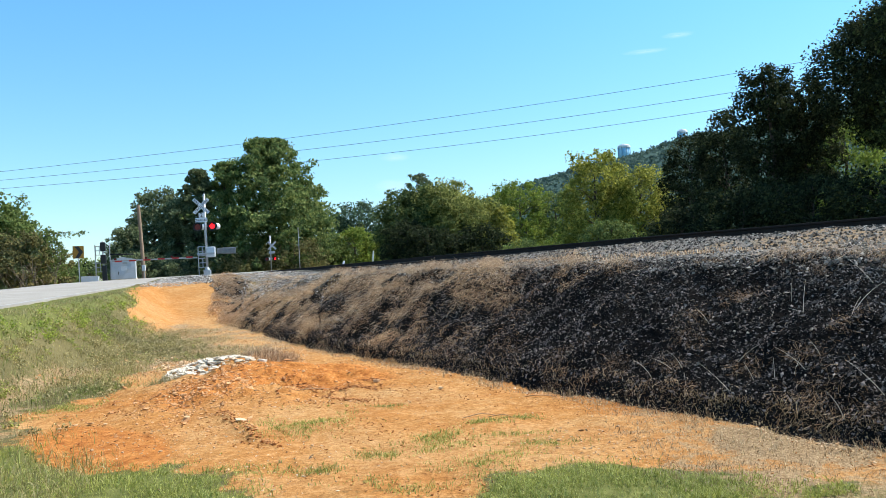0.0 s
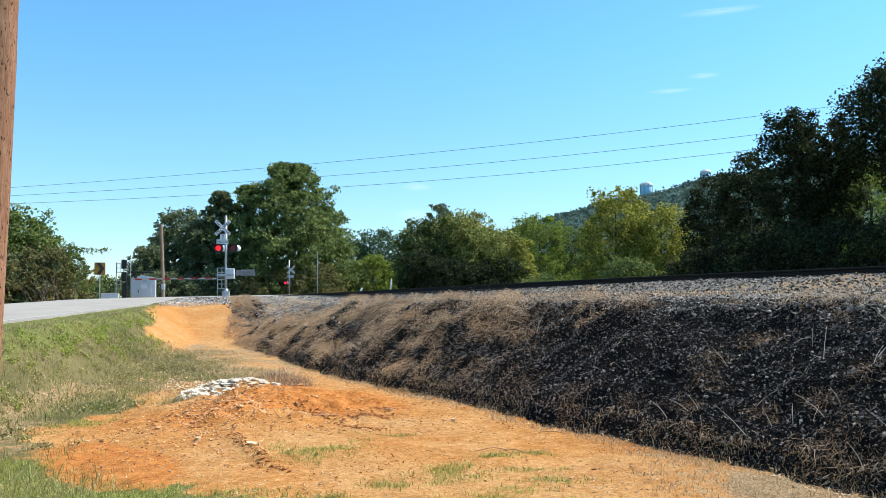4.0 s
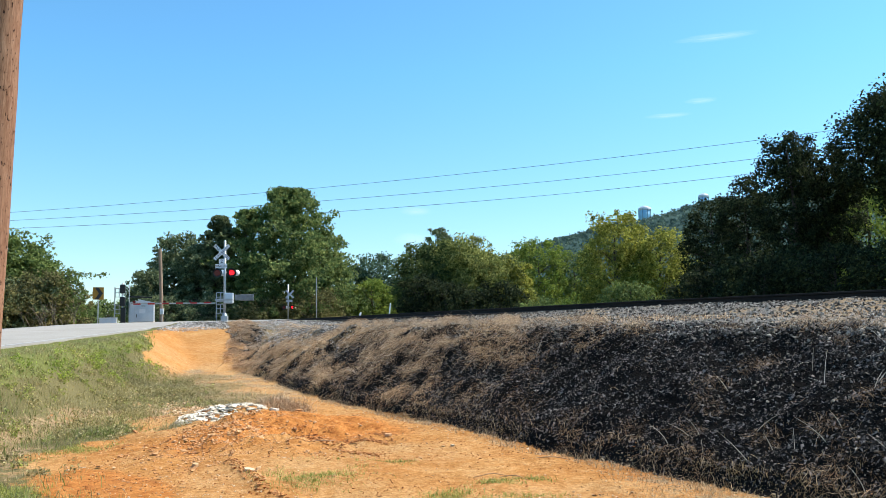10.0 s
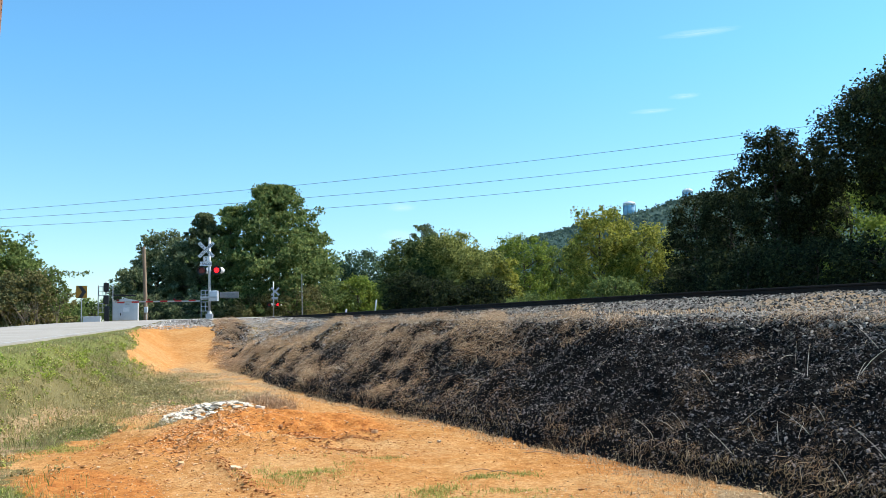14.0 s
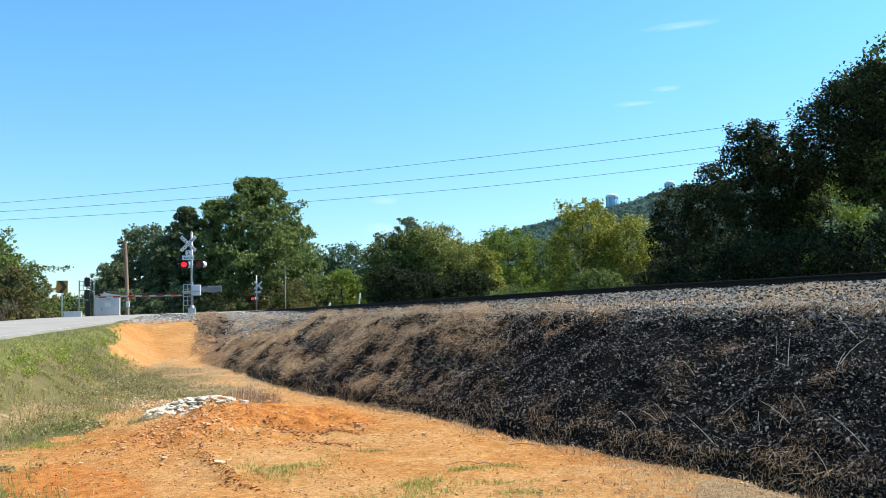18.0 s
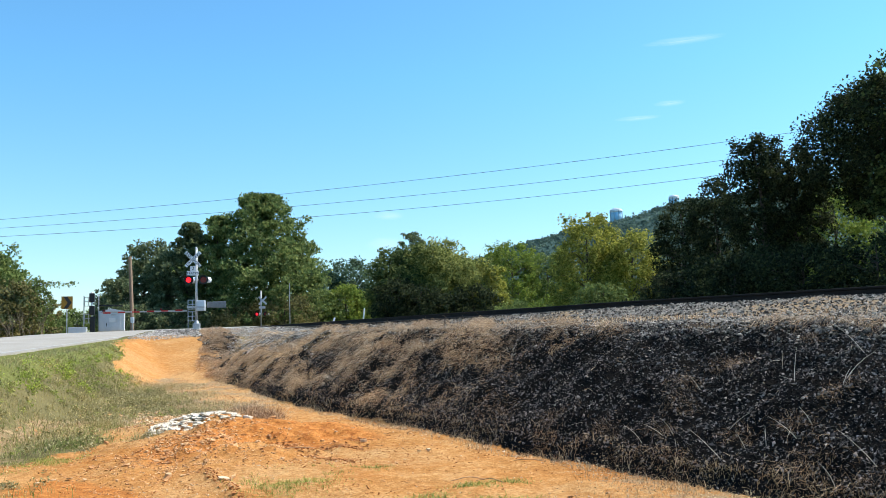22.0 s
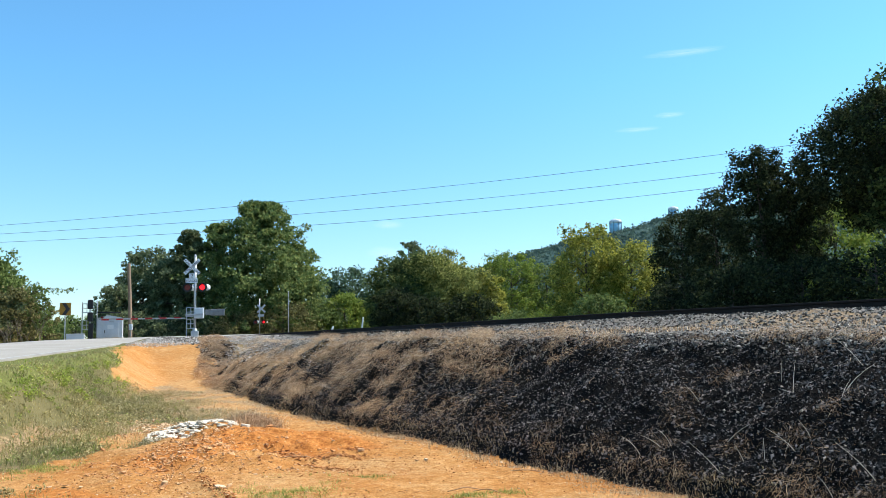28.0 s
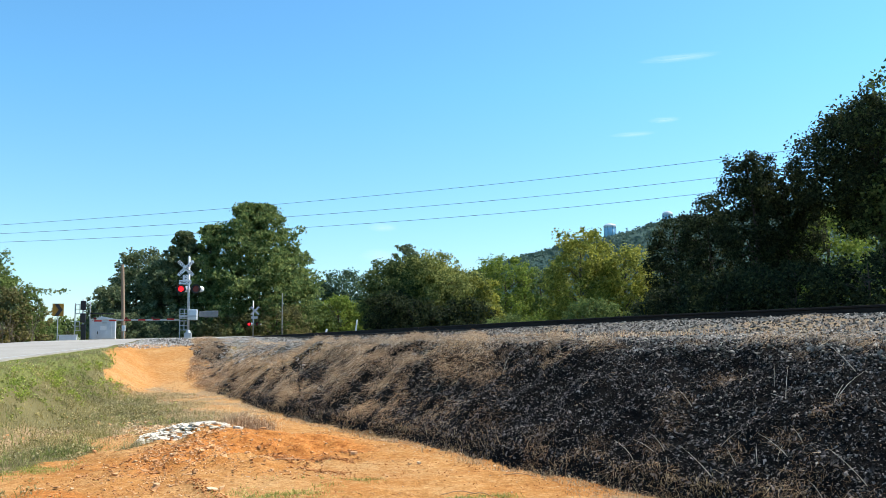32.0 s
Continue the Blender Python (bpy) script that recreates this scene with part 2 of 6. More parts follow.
def pole_wood():
    """Weathered reddish pole: long grain, dark checks and worm-like specks."""
    m, n, l, b = material("weathered_pole_wood", 0.9, 0, 0.15)
    co = n.new("ShaderNodeTexCoord").outputs["Object"]
    mp = n.new("ShaderNodeMapping")
    mp.inputs["Scale"].default_value = (1, 1, 0.09)
    l.new(co, mp.inputs[0])
    grain, fine = noise_node(n, l, 0.05, 6, 0.7, mp.outputs[0]), noise_node(n, l, 0.012, 4, 0.7, mp.outputs[0])
    m2 = n.new("ShaderNodeMapping")
    m2.inputs["Scale"].default_value = (1, 1, 0.45)
    l.new(co, m2.inputs[0])
    speck = noise_node(n, l, 0.022, 2, 0.5, m2.outputs[0])
    tone = ramp_node(n, l, grain.outputs[0], [(0.3, (0.10, 0.042, 0.024)), (0.5, (0.26, 0.13, 0.075)), (0.72, (0.42, 0.25, 0.16))])
    thin = ramp_node(n, l, fine.outputs[0], [(0.34, (0.12, 0.055, 0.03)), (0.55, (0.3, 0.16, 0.095)), (0.75, (0.48, 0.31, 0.21))])
    hole = ramp_node(n, l, speck.outputs[0], [(0.63, (1, 1, 1)), (0.7, (0.1, 0.08, 0.07))])
    col = mix_node(n, l, 1.0, mix_node(n, l, 0.5, tone.outputs[0], thin.outputs[0]), hole.outputs[0], "MULTIPLY")
    l.new(col, b.inputs["Base Color"])
    bump_node(n, l, b, mix_node(n, l, 0.5, grain.outputs[0], hole.outputs[0]), 0.9, 0.02)
    return m


M_GROUND = ground_material()
M_ASPHALT = mottled("worn_asphalt", (0.22, 0.203, 0.176), (0.31, 0.285, 0.247), (0.39, 0.36, 0.315), 1.6, 0.02, 0.9, 0, 0.4, 0.006)
M_PAINT_WHITE = mottled("road_paint", (0.22, 0.213, 0.197), (0.36, 0.35, 0.33), (0.55, 0.54, 0.52), 0.7, 0.03, 0.8)
M_RAIL = mottled("rusty_rail", (0.008, 0.006, 0.005), (0.014, 0.01, 0.008), (0.03, 0.02, 0.014), 0.3, 0.02, 0.75, 0.3)
M_TIE = mottled("creosoted_wood", (0.015, 0.012, 0.01), (0.035, 0.028, 0.022), (0.07, 0.055, 0.042), 0.3, 0.03, 0.9)
M_GALV = mottled("galvanised_steel", (0.30, 0.31, 0.32), (0.42, 0.43, 0.44), (0.55, 0.56, 0.57), 0.25, 0.03, 0.5, 0.55, 0.15)
M_ALU = mottled("aluminium_sheet", (0.42, 0.46, 0.5), (0.53, 0.57, 0.61), (0.63, 0.67, 0.71), 0.5, 0.03, 0.5, 0.3, 0.1)
M_WHITE = plain("white_reflective_sheet", (0.72, 0.73, 0.74), 0.55)
M_BLACK = plain("black_paint", (0.018, 0.018, 0.019), 0.5)
M_RED = plain("red_reflective_tape", (0.42, 0.03, 0.025), 0.5)
M_LENS = plain("unlit_red_lens", (0.16, 0.012, 0.012), 0.18)
M_LIT = plain("lit_red_lamp", (1.0, 0.012, 0.02), 0.4, 0, 1.3)
M_YELLOW = plain("amber_sign_sheet", (0.22, 0.12, 0.012), 0.5)
M_GATE = plain("weathered_white_paint", (0.4, 0.38, 0.35), 0.6)
M_STEEL = mottled("dull_weathered_steel", (0.12, 0.12, 0.12), (0.2, 0.2, 0.2), (0.28, 0.28, 0.28), 0.25, 0.03, 0.6, 0.3, 0.15)
M_CONCRETE = mottled("broken_concrete", (0.4, 0.32, 0.22), (0.63, 0.55, 0.43), (0.78, 0.71, 0.59), 0.12, 0.015, 0.9, 0, 0.5, 0.01, 0.2, 0.4)
M_POLE = pole_wood()
M_POLE_FAR = mottled("grey_pole_wood", (0.16, 0.10, 0.07), (0.27, 0.19, 0.13), (0.36, 0.27, 0.2), 0.2, 0.03, 0.9, 0, 0.6, 0.012, 0.2, 0, (1, 1, 0.08))
M_WIRE = plain("wire", (0.05, 0.055, 0.06), 0.6)
M_BARK = mottled("bark", (0.035, 0.026, 0.02), (0.08, 0.062, 0.048), (0.15, 0.12, 0.1), 0.2, 0.03, 0.95, 0, 0.8, 0.02)
M_TANK = plain("pale_blue_tank_paint", (0.36, 0.62, 0.78), 0.6)
M_TANKLEG = plain("grey_blue_steel", (0.2, 0.33, 0.42), 0.6)
M_TANKTOP = plain("white_tank_paint", (0.8, 0.82, 0.84), 0.5)
L_PINE = leafy("pine_needles", (0.0756, 0.121, 0.0454), (0.1663, 0.2268, 0.0786), (0.3024, 0.3403, 0.1286), 0.42)
L_GROVE = leafy("grey_green_leaves", (0.0786, 0.1092, 0.0597), (0.1572, 0.1951, 0.1019), (0.2839, 0.313, 0.1747), 0.42)
L_OAK = leafy("sunlit_oak_leaves", (0.05, 0.075, 0.0275), (0.1, 0.14, 0.05), (0.2, 0.2313, 0.0813), 0.4)
# near-black copy of the oak leaves: shade of dense crowns put into colour
L_SHADED = leafy("shaded_oak_leaves", (0.013, 0.02, 0.01), (0.03, 0.043, 0.02), (0.085, 0.1, 0.043), 0.36)
L_GREEN = leafy("green_leaves", (0.0792, 0.12, 0.036), (0.1584, 0.2136, 0.0648), (0.264, 0.312, 0.1104), 0.42)
L_YELLOW = leafy("yellowing_leaves", (0.115, 0.1323, 0.0253), (0.2875, 0.299, 0.0575), (0.529, 0.4945, 0.1207), 0.44)
L_BRIGHT = leafy("bright_green_leaves", (0.108, 0.156, 0.03), (0.192, 0.264, 0.0504), (0.312, 0.36, 0.084), 0.42)
# aerial haze is painted in: the leaf colour itself is paler and bluer
L_FAR = leafy("haze_tinted_leaves", (0.06, 0.105, 0.1), (0.085, 0.14, 0.122), (0.12, 0.18, 0.14), 0.3)
L_OLIVE = leafy("olive_leaves", (0.1013, 0.1266, 0.0371), (0.2363, 0.2616, 0.081), (0.4894, 0.4809, 0.1604), 0.42)
L_TEAL = leafy("blue_green_leaves", (0.0448, 0.0777, 0.0508), (0.0897, 0.1465, 0.0897), (0.1644, 0.2392, 0.142), 0.4)
L_BROWN = leafy("dull_olive_leaves", (0.075, 0.075, 0.03), (0.17, 0.165, 0.065), (0.29, 0.255, 0.12), 0.4)

# ---- plan: the track runs along U, with N across it; the road passes to its other side ----
TRACK = radians(27.2)
NX, NY = math.cos(TRACK), math.sin(TRACK)  # across the track, away from the camera
UX, UY = -math.sin(TRACK), math.cos(TRACK)  # along the track, towards the crossing
RAIL_N, GAUGE, BED_Z = 14.5, 1.5, 1.9
EDGE = Vector((-9.6, 17.5))  # on the road's near edge
RX, RY = 0.985, 0.174  # across the road, towards the track
RUX, RUY = -0.174, 0.985  # along the road
ROAD_W = 5.6


def bed_drop(u):
    """How far the track has sunk on its way past the crossing."""
    return np.interp(u, [16, 30, 50, 90, 160], [0.0, 0.06, 0.17, 0.3, 0.35])


def at_nu(n, u, z=0.0):
    return Vector((NX * n + UX * u, NY * n + UY * u, z))


def polar(az, far, z=0.0):
    """A place by its bearing in degrees to the right of +y and its distance."""
    return Vector((math.sin(radians(az)) * far, math.cos(radians(az)) * far, z))


def road_line():
    """The middle of the road: straight to the crossing, then bending over the track."""
    pts, p, a = [], Vector((EDGE.x - RX * ROAD_W / 2, EDGE.y - RY * ROAD_W / 2)), math.atan2(RUY, RUX)
    p = p - Vector((RUX, RUY)) * 45
    run = -45.0
    while run < 95:
        pts.append((p.x, p.y, float(np.interp(run, [-45, 0, 20.6, 28, 40, 60, 95], [0.55, 1.2, 1.56, 1.7, 1.82, 2.0, 2.06]))))
        if run > 24:
            a -= radians(1.6) if run < 64 else 0
        p = p + Vector((math.cos(a), math.sin(a))) * 1.0
        run += 1.0
    return np.array(pts)


ROAD = road_line()


def near_road(x, y):
    """Distance from the road's middle, the road's height there, and the side (positive towards the track)."""
    best, zz, side = np.full(x.shape, 1e9), np.zeros(x.shape), np.zeros(x.shape)
    for i in range(0, len(ROAD) - 1, 2):
        a, b = ROAD[i], ROAD[min(i + 2, len(ROAD) - 1)]
        d = b - a
        k = np.clip(((x - a[0]) * d[0] + (y - a[1]) * d[1]) / (d[0] ** 2 + d[1] ** 2), 0, 1)
        ex, ey = x - a[0] - k * d[0], y - a[1] - k * d[1]
        r = np.hypot(ex, ey)
        near = r < best
        best, zz = np.where(near, r, best), np.where(near, a[2] + k * d[2], zz)
        side = np.where(near, np.sign(ex * d[1] - ey * d[0]), side)
    return best, zz, side


def heap(x, y, cx, cy, rx, ry, h, turn=0.0):
    c, s = math.cos(turn), math.sin(turn)
    a, b = ((x - cx) * c + (y - cy) * s) / rx, (-(x - cx) * s + (y - cy) * c) / ry
    return h * np.exp(-((a * a + b * b) ** 1.4))


def drawn_back(u):
    """How far the bank's foot draws back towards the crossing."""
    return np.interp(u, [17, 21.7, 28.5, 30.4, 35, 42, 50], [0.3, 0.6, 1.3, 1.5, 2.8, 4.2, 5.0])


FRINGE_Y = (4, 5.6, 6.4, 7.2, 8.0, 9.3, 12, 14, 16.5, 18, 20, 26, 30, 38)
FRINGE_X = (-2.4, -2.1, -2.2, -3.4, -4.0, -4.5, -5.0, -4.9, -4.4, -4.4, -5.6, -8.9, -10.9, -13.2)


def clay_ramp(x, y, rough):
    """The scraped ramp that climbs to the crossing: 1 on it."""
    su = RUX * (x - EDGE.x) + RUY * (y - EDGE.y)
    out = RX * (x - EDGE.x) + RY * (y - EDGE.y)
    n, u = NX * x + NY * y, UX * x + UY * y
    start = 5.8 + 6.4 * np.clip(out - 2.15, 0, 0.8)
    return ramp01(0.0, 0.8, su - start + 0.5 * rough) * ramp01(21.4, 20.2, su + 0.4 * rough) * ramp01(-0.12, 0.12, out - np.interp(su, [6, 12, 21], [1.85, 1.42, 0.35]) + 0.2 * rough) * ramp01(0.4, -0.1, n - 5.75 - drawn_back(u))


def height(x, y, fine=True):
    """The height of the ground."""
    n, u = NX * x + NY * y, UX * x + UY * y
    wob = 0.05 * fbm(u, n, 3.2, 3, 5)
    bank = np.interp(n + wob - drawn_back(u), [5.3, 5.44, 5.62, 6.65, 7.4, 8.0, 9.0], [0.0, 0.22, 0.34, 1.0, 1.38, 1.5, 1.54])
    end = ramp01(22, 30, u)
    bank = bank * (1 - end) + end * np.interp(n + wob - drawn_back(u), [4.9, 5.6, 6.65, 7.6, 8.2, 9.2], [0.0, 0.3, 0.92, 1.36, 1.5, 1.54])
    # the ballast shoulder rises against the rail's web
    bank = np.minimum(bank, 1.54) + np.interp(n, [9.5, 12.4, 13.75, 14.25, 14.4, 17.6, 19.0, 24.0], [0.0, 0.1, 0.36, 0.37, 0.32, 0.32, 0.0, -0.9]) * ramp01(0.6, 1.4, bank) - (bed_drop(u) + 0.1 * ramp01(14, 28, u) * ramp01(14.9, 14.2, n)) * ramp01(9.5, 12.5, n)
    d, rz, side = near_road(x, y)
    out = d - ROAD_W / 2
    right = rz - 0.04 - 0.05 * np.clip(out, 0, 1.1) - 0.66 * np.clip(out - 1.0, 0, 4)
    left = rz - 0.04 - 0.06 * np.clip(out, 0, 25)
    emb = np.where(side > 0, right, left)
    su = RUX * (x - EDGE.x) + RUY * (y - EDGE.y)
    ramp = 1.55 * ramp01(9.0, 19.5, su + 0.6 * fbm(x, y, 3, 2, 3)) + 0.24 * ramp01(19.5, 26, su)
    ramp = np.where((n < 18) & (side > 0), ramp, 0.0)
    base = 0.05 * fbm(x, y, 2.5, 3, 8)
    # spoil heap beside the broken slabs, with its cut edge
    base = base + heap(x, y, -3.0, 11.5, 1.2, 1.9, 0.19, 0.3) + heap(x, y, -1.9, 12.3, 1.3, 0.6, 0.2, 0.1) + heap(x, y, -3.6, 14.3, 1.0, 0.95, 0.25) + heap(x, y, -1.93, 8.2, 0.1, 1.1, 0.07, 0.48)
    # scraped hollows with sharp edges
    for cx, cy, rx, ry, turn in ((-1.75, 11.1, 0.75, 0.42, 0.2), (-0.95, 11.7, 0.5, 0.3, -0.3), (-1.0, 10.6, 0.55, 0.22, -0.1)):
        c, w = math.cos(turn), math.sin(turn)
        q = (((x - cx) * c + (y - cy) * w) / rx) ** 2 + ((-(x - cx) * w + (y - cy) * c) / ry) ** 2
        base = base - 0.34 * np.exp(-(np.minimum(q + 0.25 * fbm(x, y, 0.4, 3, 19), 8) ** 4).clip(0, 50))
    base = base * ramp01(60, 30, np.hypot(x, y))
    z = base
    for other, soft in ((ramp, 0.15), (emb, 0.2), (bank, 0.12)):
        k = np.clip(0.5 + 0.5 * (z - other) / soft, 0, 1)
        z = other + (z - other) * k + soft * k * (1 - k)
    if fine:
        dirt = ramp01(40, 12, np.hypot(x, y))
        slope = ramp01(5.4, 5.9, n - drawn_back(u)) * ramp01(8.2, 7.4, n - drawn_back(u))
        z = z + slope * ramp01(45, 30, u) * ((0.09 + 0.07 * ramp01(9, 15, u)) * fbm(x, y, 0.85, 3, 23) + 0.05 * fbm(x, y, 0.3, 2, 29))
        z = z + dirt * (0.03 * fbm(x, y, 0.55, 4, 21) + 0.055 * ramp01(0.12, 0.3, heap(x, y, -2.6, 11.2, 2.3, 1.8, 0.4)) * fbm(x, y, 0.26, 3, 33))
    return np.where(out < 0.05, np.minimum(z, rz - 0.04), z)


def ground_z(x, y):
    return float(height(np.array([float(x)]), np.array([float(y)]))[0])


def graded(lo, hi, step, far_lo, far_hi, grow=1.16):
    mid = list(np.arange(lo, hi, step))
    up, s = [hi], step
    while up[-1] < far_hi:
        s *= grow
        up.append(up[-1] + s)
    down, s = [lo], step
    while down[-1] > far_lo:
        s *= grow
        down.append(down[-1] - s)
    return np.array(down[:0:-1] + mid + up)


GRASS_SPOTS = ((-1.36, 8.25, 0.42, 0.42), (-1.2, 9.0, 0.4, 0.26), (-0.1, 7.05, 0.4, 0.2), (-0.42, 6.8, 0.25, 0.14), (0.1, 7.4, 0.3, 0.2), (0.49, 7.87, 0.22, 0.13), (0.84, 8.04, 0.2, 0.1), (0.6, 6.57, 0.25, 0.16),
               (-1.5, 6.45, 0.35, 0.16), (-0.6, 6.0, 0.2, 0.12), (-0.9, 6.35, 0.2, 0.1), (-0.25, 5.75, 0.3, 0.12), (0.25, 6.3, 0.3, 0.14), (0.95, 6.9, 0.3, 0.14), (0.75, 7.3, 0.3, 0.1), (0.43, 5.93, 0.25, 0.16), (-0.55, 9.1, 0.2, 0.12), (-4.7, 10.4, 0.4, 0.6), (-4.9, 12.3, 0.4, 0.6), (-5.3, 14.4, 0.5, 0.5))


def lawn(x, y):
    """The short grass before the clay."""
    m = fbm(x, y, 0.9, 4, 55)
    edge = np.interp(x, [-4.4, -3.6, -2.96, -1.73, -1.37, -1.1, -0.87, 0.17, 0.44, 0.8, 1.38, 1.72, 1.85, 2.25, 3.0], [8.2, 7.35, 6.9, 6.4, 6.15, 5.3, 4.7, 4.7, 5.65, 5.95, 6.0, 5.85, 5.45, 5.2, 5.1])
    return ramp01(0.42, -0.4, y - edge + 0.4 * m + 0.2 * fbm(x, y, 0.3, 2, 56))


def straw_edge(u):
    """How far before the bank's foot the dead grass lies."""
    return np.interp(u, [2.0, 4.6, 5.2, 6.6, 8.3, 12, 20], [3.4, 3.7, 4.3, 4.95, 5.15, 5.2, 5.2])


def build_ground():
    gx = graded(-12.0, 7.5, 0.075, -3500, 3500)
    gy = np.concatenate([graded(4.6, 20.0, 0.075, -1500, 20.1)[:-2], graded(20.0, 46.0, 0.16, 19.9, 4000)[2:]])
    x, y = np.meshgrid(gx, gy)
    z = height(x, y)
    k = np.arange(x.size).reshape(x.shape)
    faces = np.stack([k[:-1, :-1], k[:-1, 1:], k[1:, 1:], k[1:, :-1]], -1).reshape(-1, 4)
    n, u = NX * x + NY * y, UX * x + UY * y
    d, rz, side = near_road(x, y)
    out = (d - ROAD_W / 2) * side
    su = RUX * (x - EDGE.x) + RUY * (y - EDGE.y)
    wide, mid = fbm(x, y, 2.4, 4, 41), fbm(x, y, 0.9, 4, 55)
    near = np.hypot(x, y)
    # bare clay: the lane along the bank's foot, the ramp, the scraped patch
    west = np.interp(y, FRINGE_Y, FRINGE_X)
    lane = ramp01(-0.7, 0.7, x - west + 0.8 * wide + 0.35 * mid) * ramp01(7.0, 6.0, n - drawn_back(u)) * ramp01(46, 40, near)
    ramp = clay_ramp(x, y, mid)
    dirt = np.maximum(lane * (0.88 + 0.25 * mid), ramp)
    fresh = np.maximum.reduce([heap(x, y, -1.9, 11.7, 1.5, 1.0, 1.0, 0.1), heap(x, y, -3.25, 7.85, 1.45, 0.55, 1.2, -0.93), 0.06 * ramp, heap(x, y, -3.0, 10.6, 0.9, 1.5, 0.6)])
    green = lawn(x, y)
    dirt = dirt * (1 - 0.95 * green)
    for cx, cy, rx, ry in GRASS_SPOTS:
        dirt = dirt * (1 - heap(x, y, cx, cy, rx, ry, 0.3) * (0.6 + 0.6 * ramp01(-0.3, 0.4, mid)))
    dirt = np.where(near < 45, dirt, 0)
    foot = n - drawn_back(u)
    straw = ramp01(-0.12, 0.3, foot - straw_edge(u) + 0.2 * wide + 0.25 * mid) * ramp01(5.85, 5.55, foot) * ramp01(30, 24, u) * (0.1 + 0.9 * ramp01(7.4, 5.2, u)) * (0.42 + 0.3 * ramp01(-0.2, 0.4, mid))
    # dusty dry grass at the ramp's foot and beside the lane
    straw = np.maximum(straw, (0.3 + 0.26 * ramp01(-0.1, 0.5, mid) + 0.3 * ramp01(4.8, 3.2, foot)) * ramp01(-1.2, 0.2, wide + 0.5 * mid) * ramp01(14.5, 17, y) * ramp01(2.0, 3.2, out) * ramp01(11.5, 9.8, su))
    straw = np.maximum(straw, 0.62 * ramp01(-0.5, 0.5, wide + 0.4 * mid) * ramp01(1.6, 2.6, out) * ramp01(16, 8, su) * ramp01(6, 9, y) * (1 - 0.8 * dirt))
    straw = np.maximum(straw, 0.7 * ramp01(-0.5, -1.2, out) * ramp01(-9, -6, out))
    straw = np.maximum(straw, 0.55 * ramp01(9.6, 10.6, n + 0.6 * wide) * ramp01(12.2, 11.4, n + 0.6 * wide) * ramp01(0.2, 0.55, 0.5 + mid))
    pale = 0.5 * ramp01(-0.1, 0.6, fbm(x, y, 1.7, 4, 63))
    pale = np.maximum(pale, ramp01(13.5, 17, y) * ramp01(2.0, 3.2, out) * (0.4 + 0.6 * ramp01(-0.4, 0.4, wide + mid)) * (1 - 0.7 * ramp))
    straw = np.where(ramp > 0.5, 0.12 * ramp01(0.1, 0.6, mid), straw)
    soot = ramp01(5.22, 5.34, foot + 0.05 * mid + 0.22 * ramp01(22, 30, u)) * ramp01(8.4, 7.7, n + 0.4 * wide - drawn_back(u)) * ramp01(46, 38, u) * (1 - ramp01(19, 25, u) * ramp01(6.3, 7.0, foot + 0.5 * mid)) * (1 - ramp01(17, 23, u) * (0.38 + 0.3 * ramp01(0.1, -0.3, mid)))
    # the unburnt end of the bank lies under brown dead grass
    straw = np.maximum(straw, 0.5 * ramp01(18, 23, u) * ramp01(46, 40, u) * ramp01(5.05, 5.35, foot + 0.1 * mid) * ramp01(8.0, 7.2, foot + 0.5 * mid))
    gravel = ramp01(7.5, 8.3, foot + 0.5 * wide + 1.1 * ramp01(19, 25, u)) * ramp01(20.5, 19.5, n) * (1 - 0.9 * np.clip(straw, 0, 1))
    gravel = np.maximum(gravel, ramp01(18.8, 20.8, su + 0.6 * mid) * ramp01(0.2, 1.0, out) * ramp01(60, 50, near))
    lush = np.maximum(0.8 * lawn(x, y), ramp01(1.9, 1.1, out) * ramp01(-0.1, 0.1, out) * ramp01(20, 15, su)) * ramp01(-0.9, 0.2, wide + 0.6)
    me = mesh_of("ground", np.stack([x, y, z], -1).reshape(-1, 3), faces, M_GROUND, True,
                 {"dirt": dirt.ravel(), "fresh": fresh.ravel(), "straw": straw.ravel(), "pale": pale.ravel(), "lush": lush.ravel(), "soot": soot.ravel(), "gravel": gravel.ravel()})
    tagged(new("ground", me), "orange clay, green grass and straw ground with a gravel bank", "ground", kind="structure")


build_ground()


def build_road():
    c = ROAD
    d = np.gradient(c[:, :2], axis=0)
    d /= np.linalg.norm(d, axis=1)[:, None]
    right = np.stack([d[:, 1], -d[:, 0]], 1)

    def strip(name, lo, hi, lift, mat, label, thick, pick=slice(None)):
        cols = []
        for w in np.linspace(lo, hi, 7):
            cols.append(np.column_stack([c[pick, :2] + right[pick] * w, c[pick, 2] + lift - 0.022 * w]))
        cols = [cols[0] - (0, 0, thick)] + cols + [cols[-1] - (0, 0, thick)]
        v = np.stack(cols, 1)
        k = np.arange(v.shape[0] * v.shape[1]).reshape(v.shape[:2])
        f = np.stack([k[:-1, :-1], k[:-1, 1:], k[1:, 1:], k[1:, :-1]], -1).reshape(-1, 4)
        return tagged(new(name, mesh_of(name, v.reshape(-1, 3), f, mat, False)), label, name.replace("_", " "), kind="structure")

    strip("road", -ROAD_W / 2, ROAD_W / 2, 0.06, M_ASPHALT, "sun-bleached grey asphalt road with faded edge lines", 0.12)
    strip("road_marking", ROAD_W / 2 - 0.3, ROAD_W / 2 - 0.18, 0.068, M_PAINT_WHITE, "faded white edge line on the road", 0.002)
    strip("road_marking", -ROAD_W / 2 + 0.18, -ROAD_W / 2 + 0.3, 0.068, M_PAINT_WHITE, "faded white edge line on the road", 0.002)


build_road()


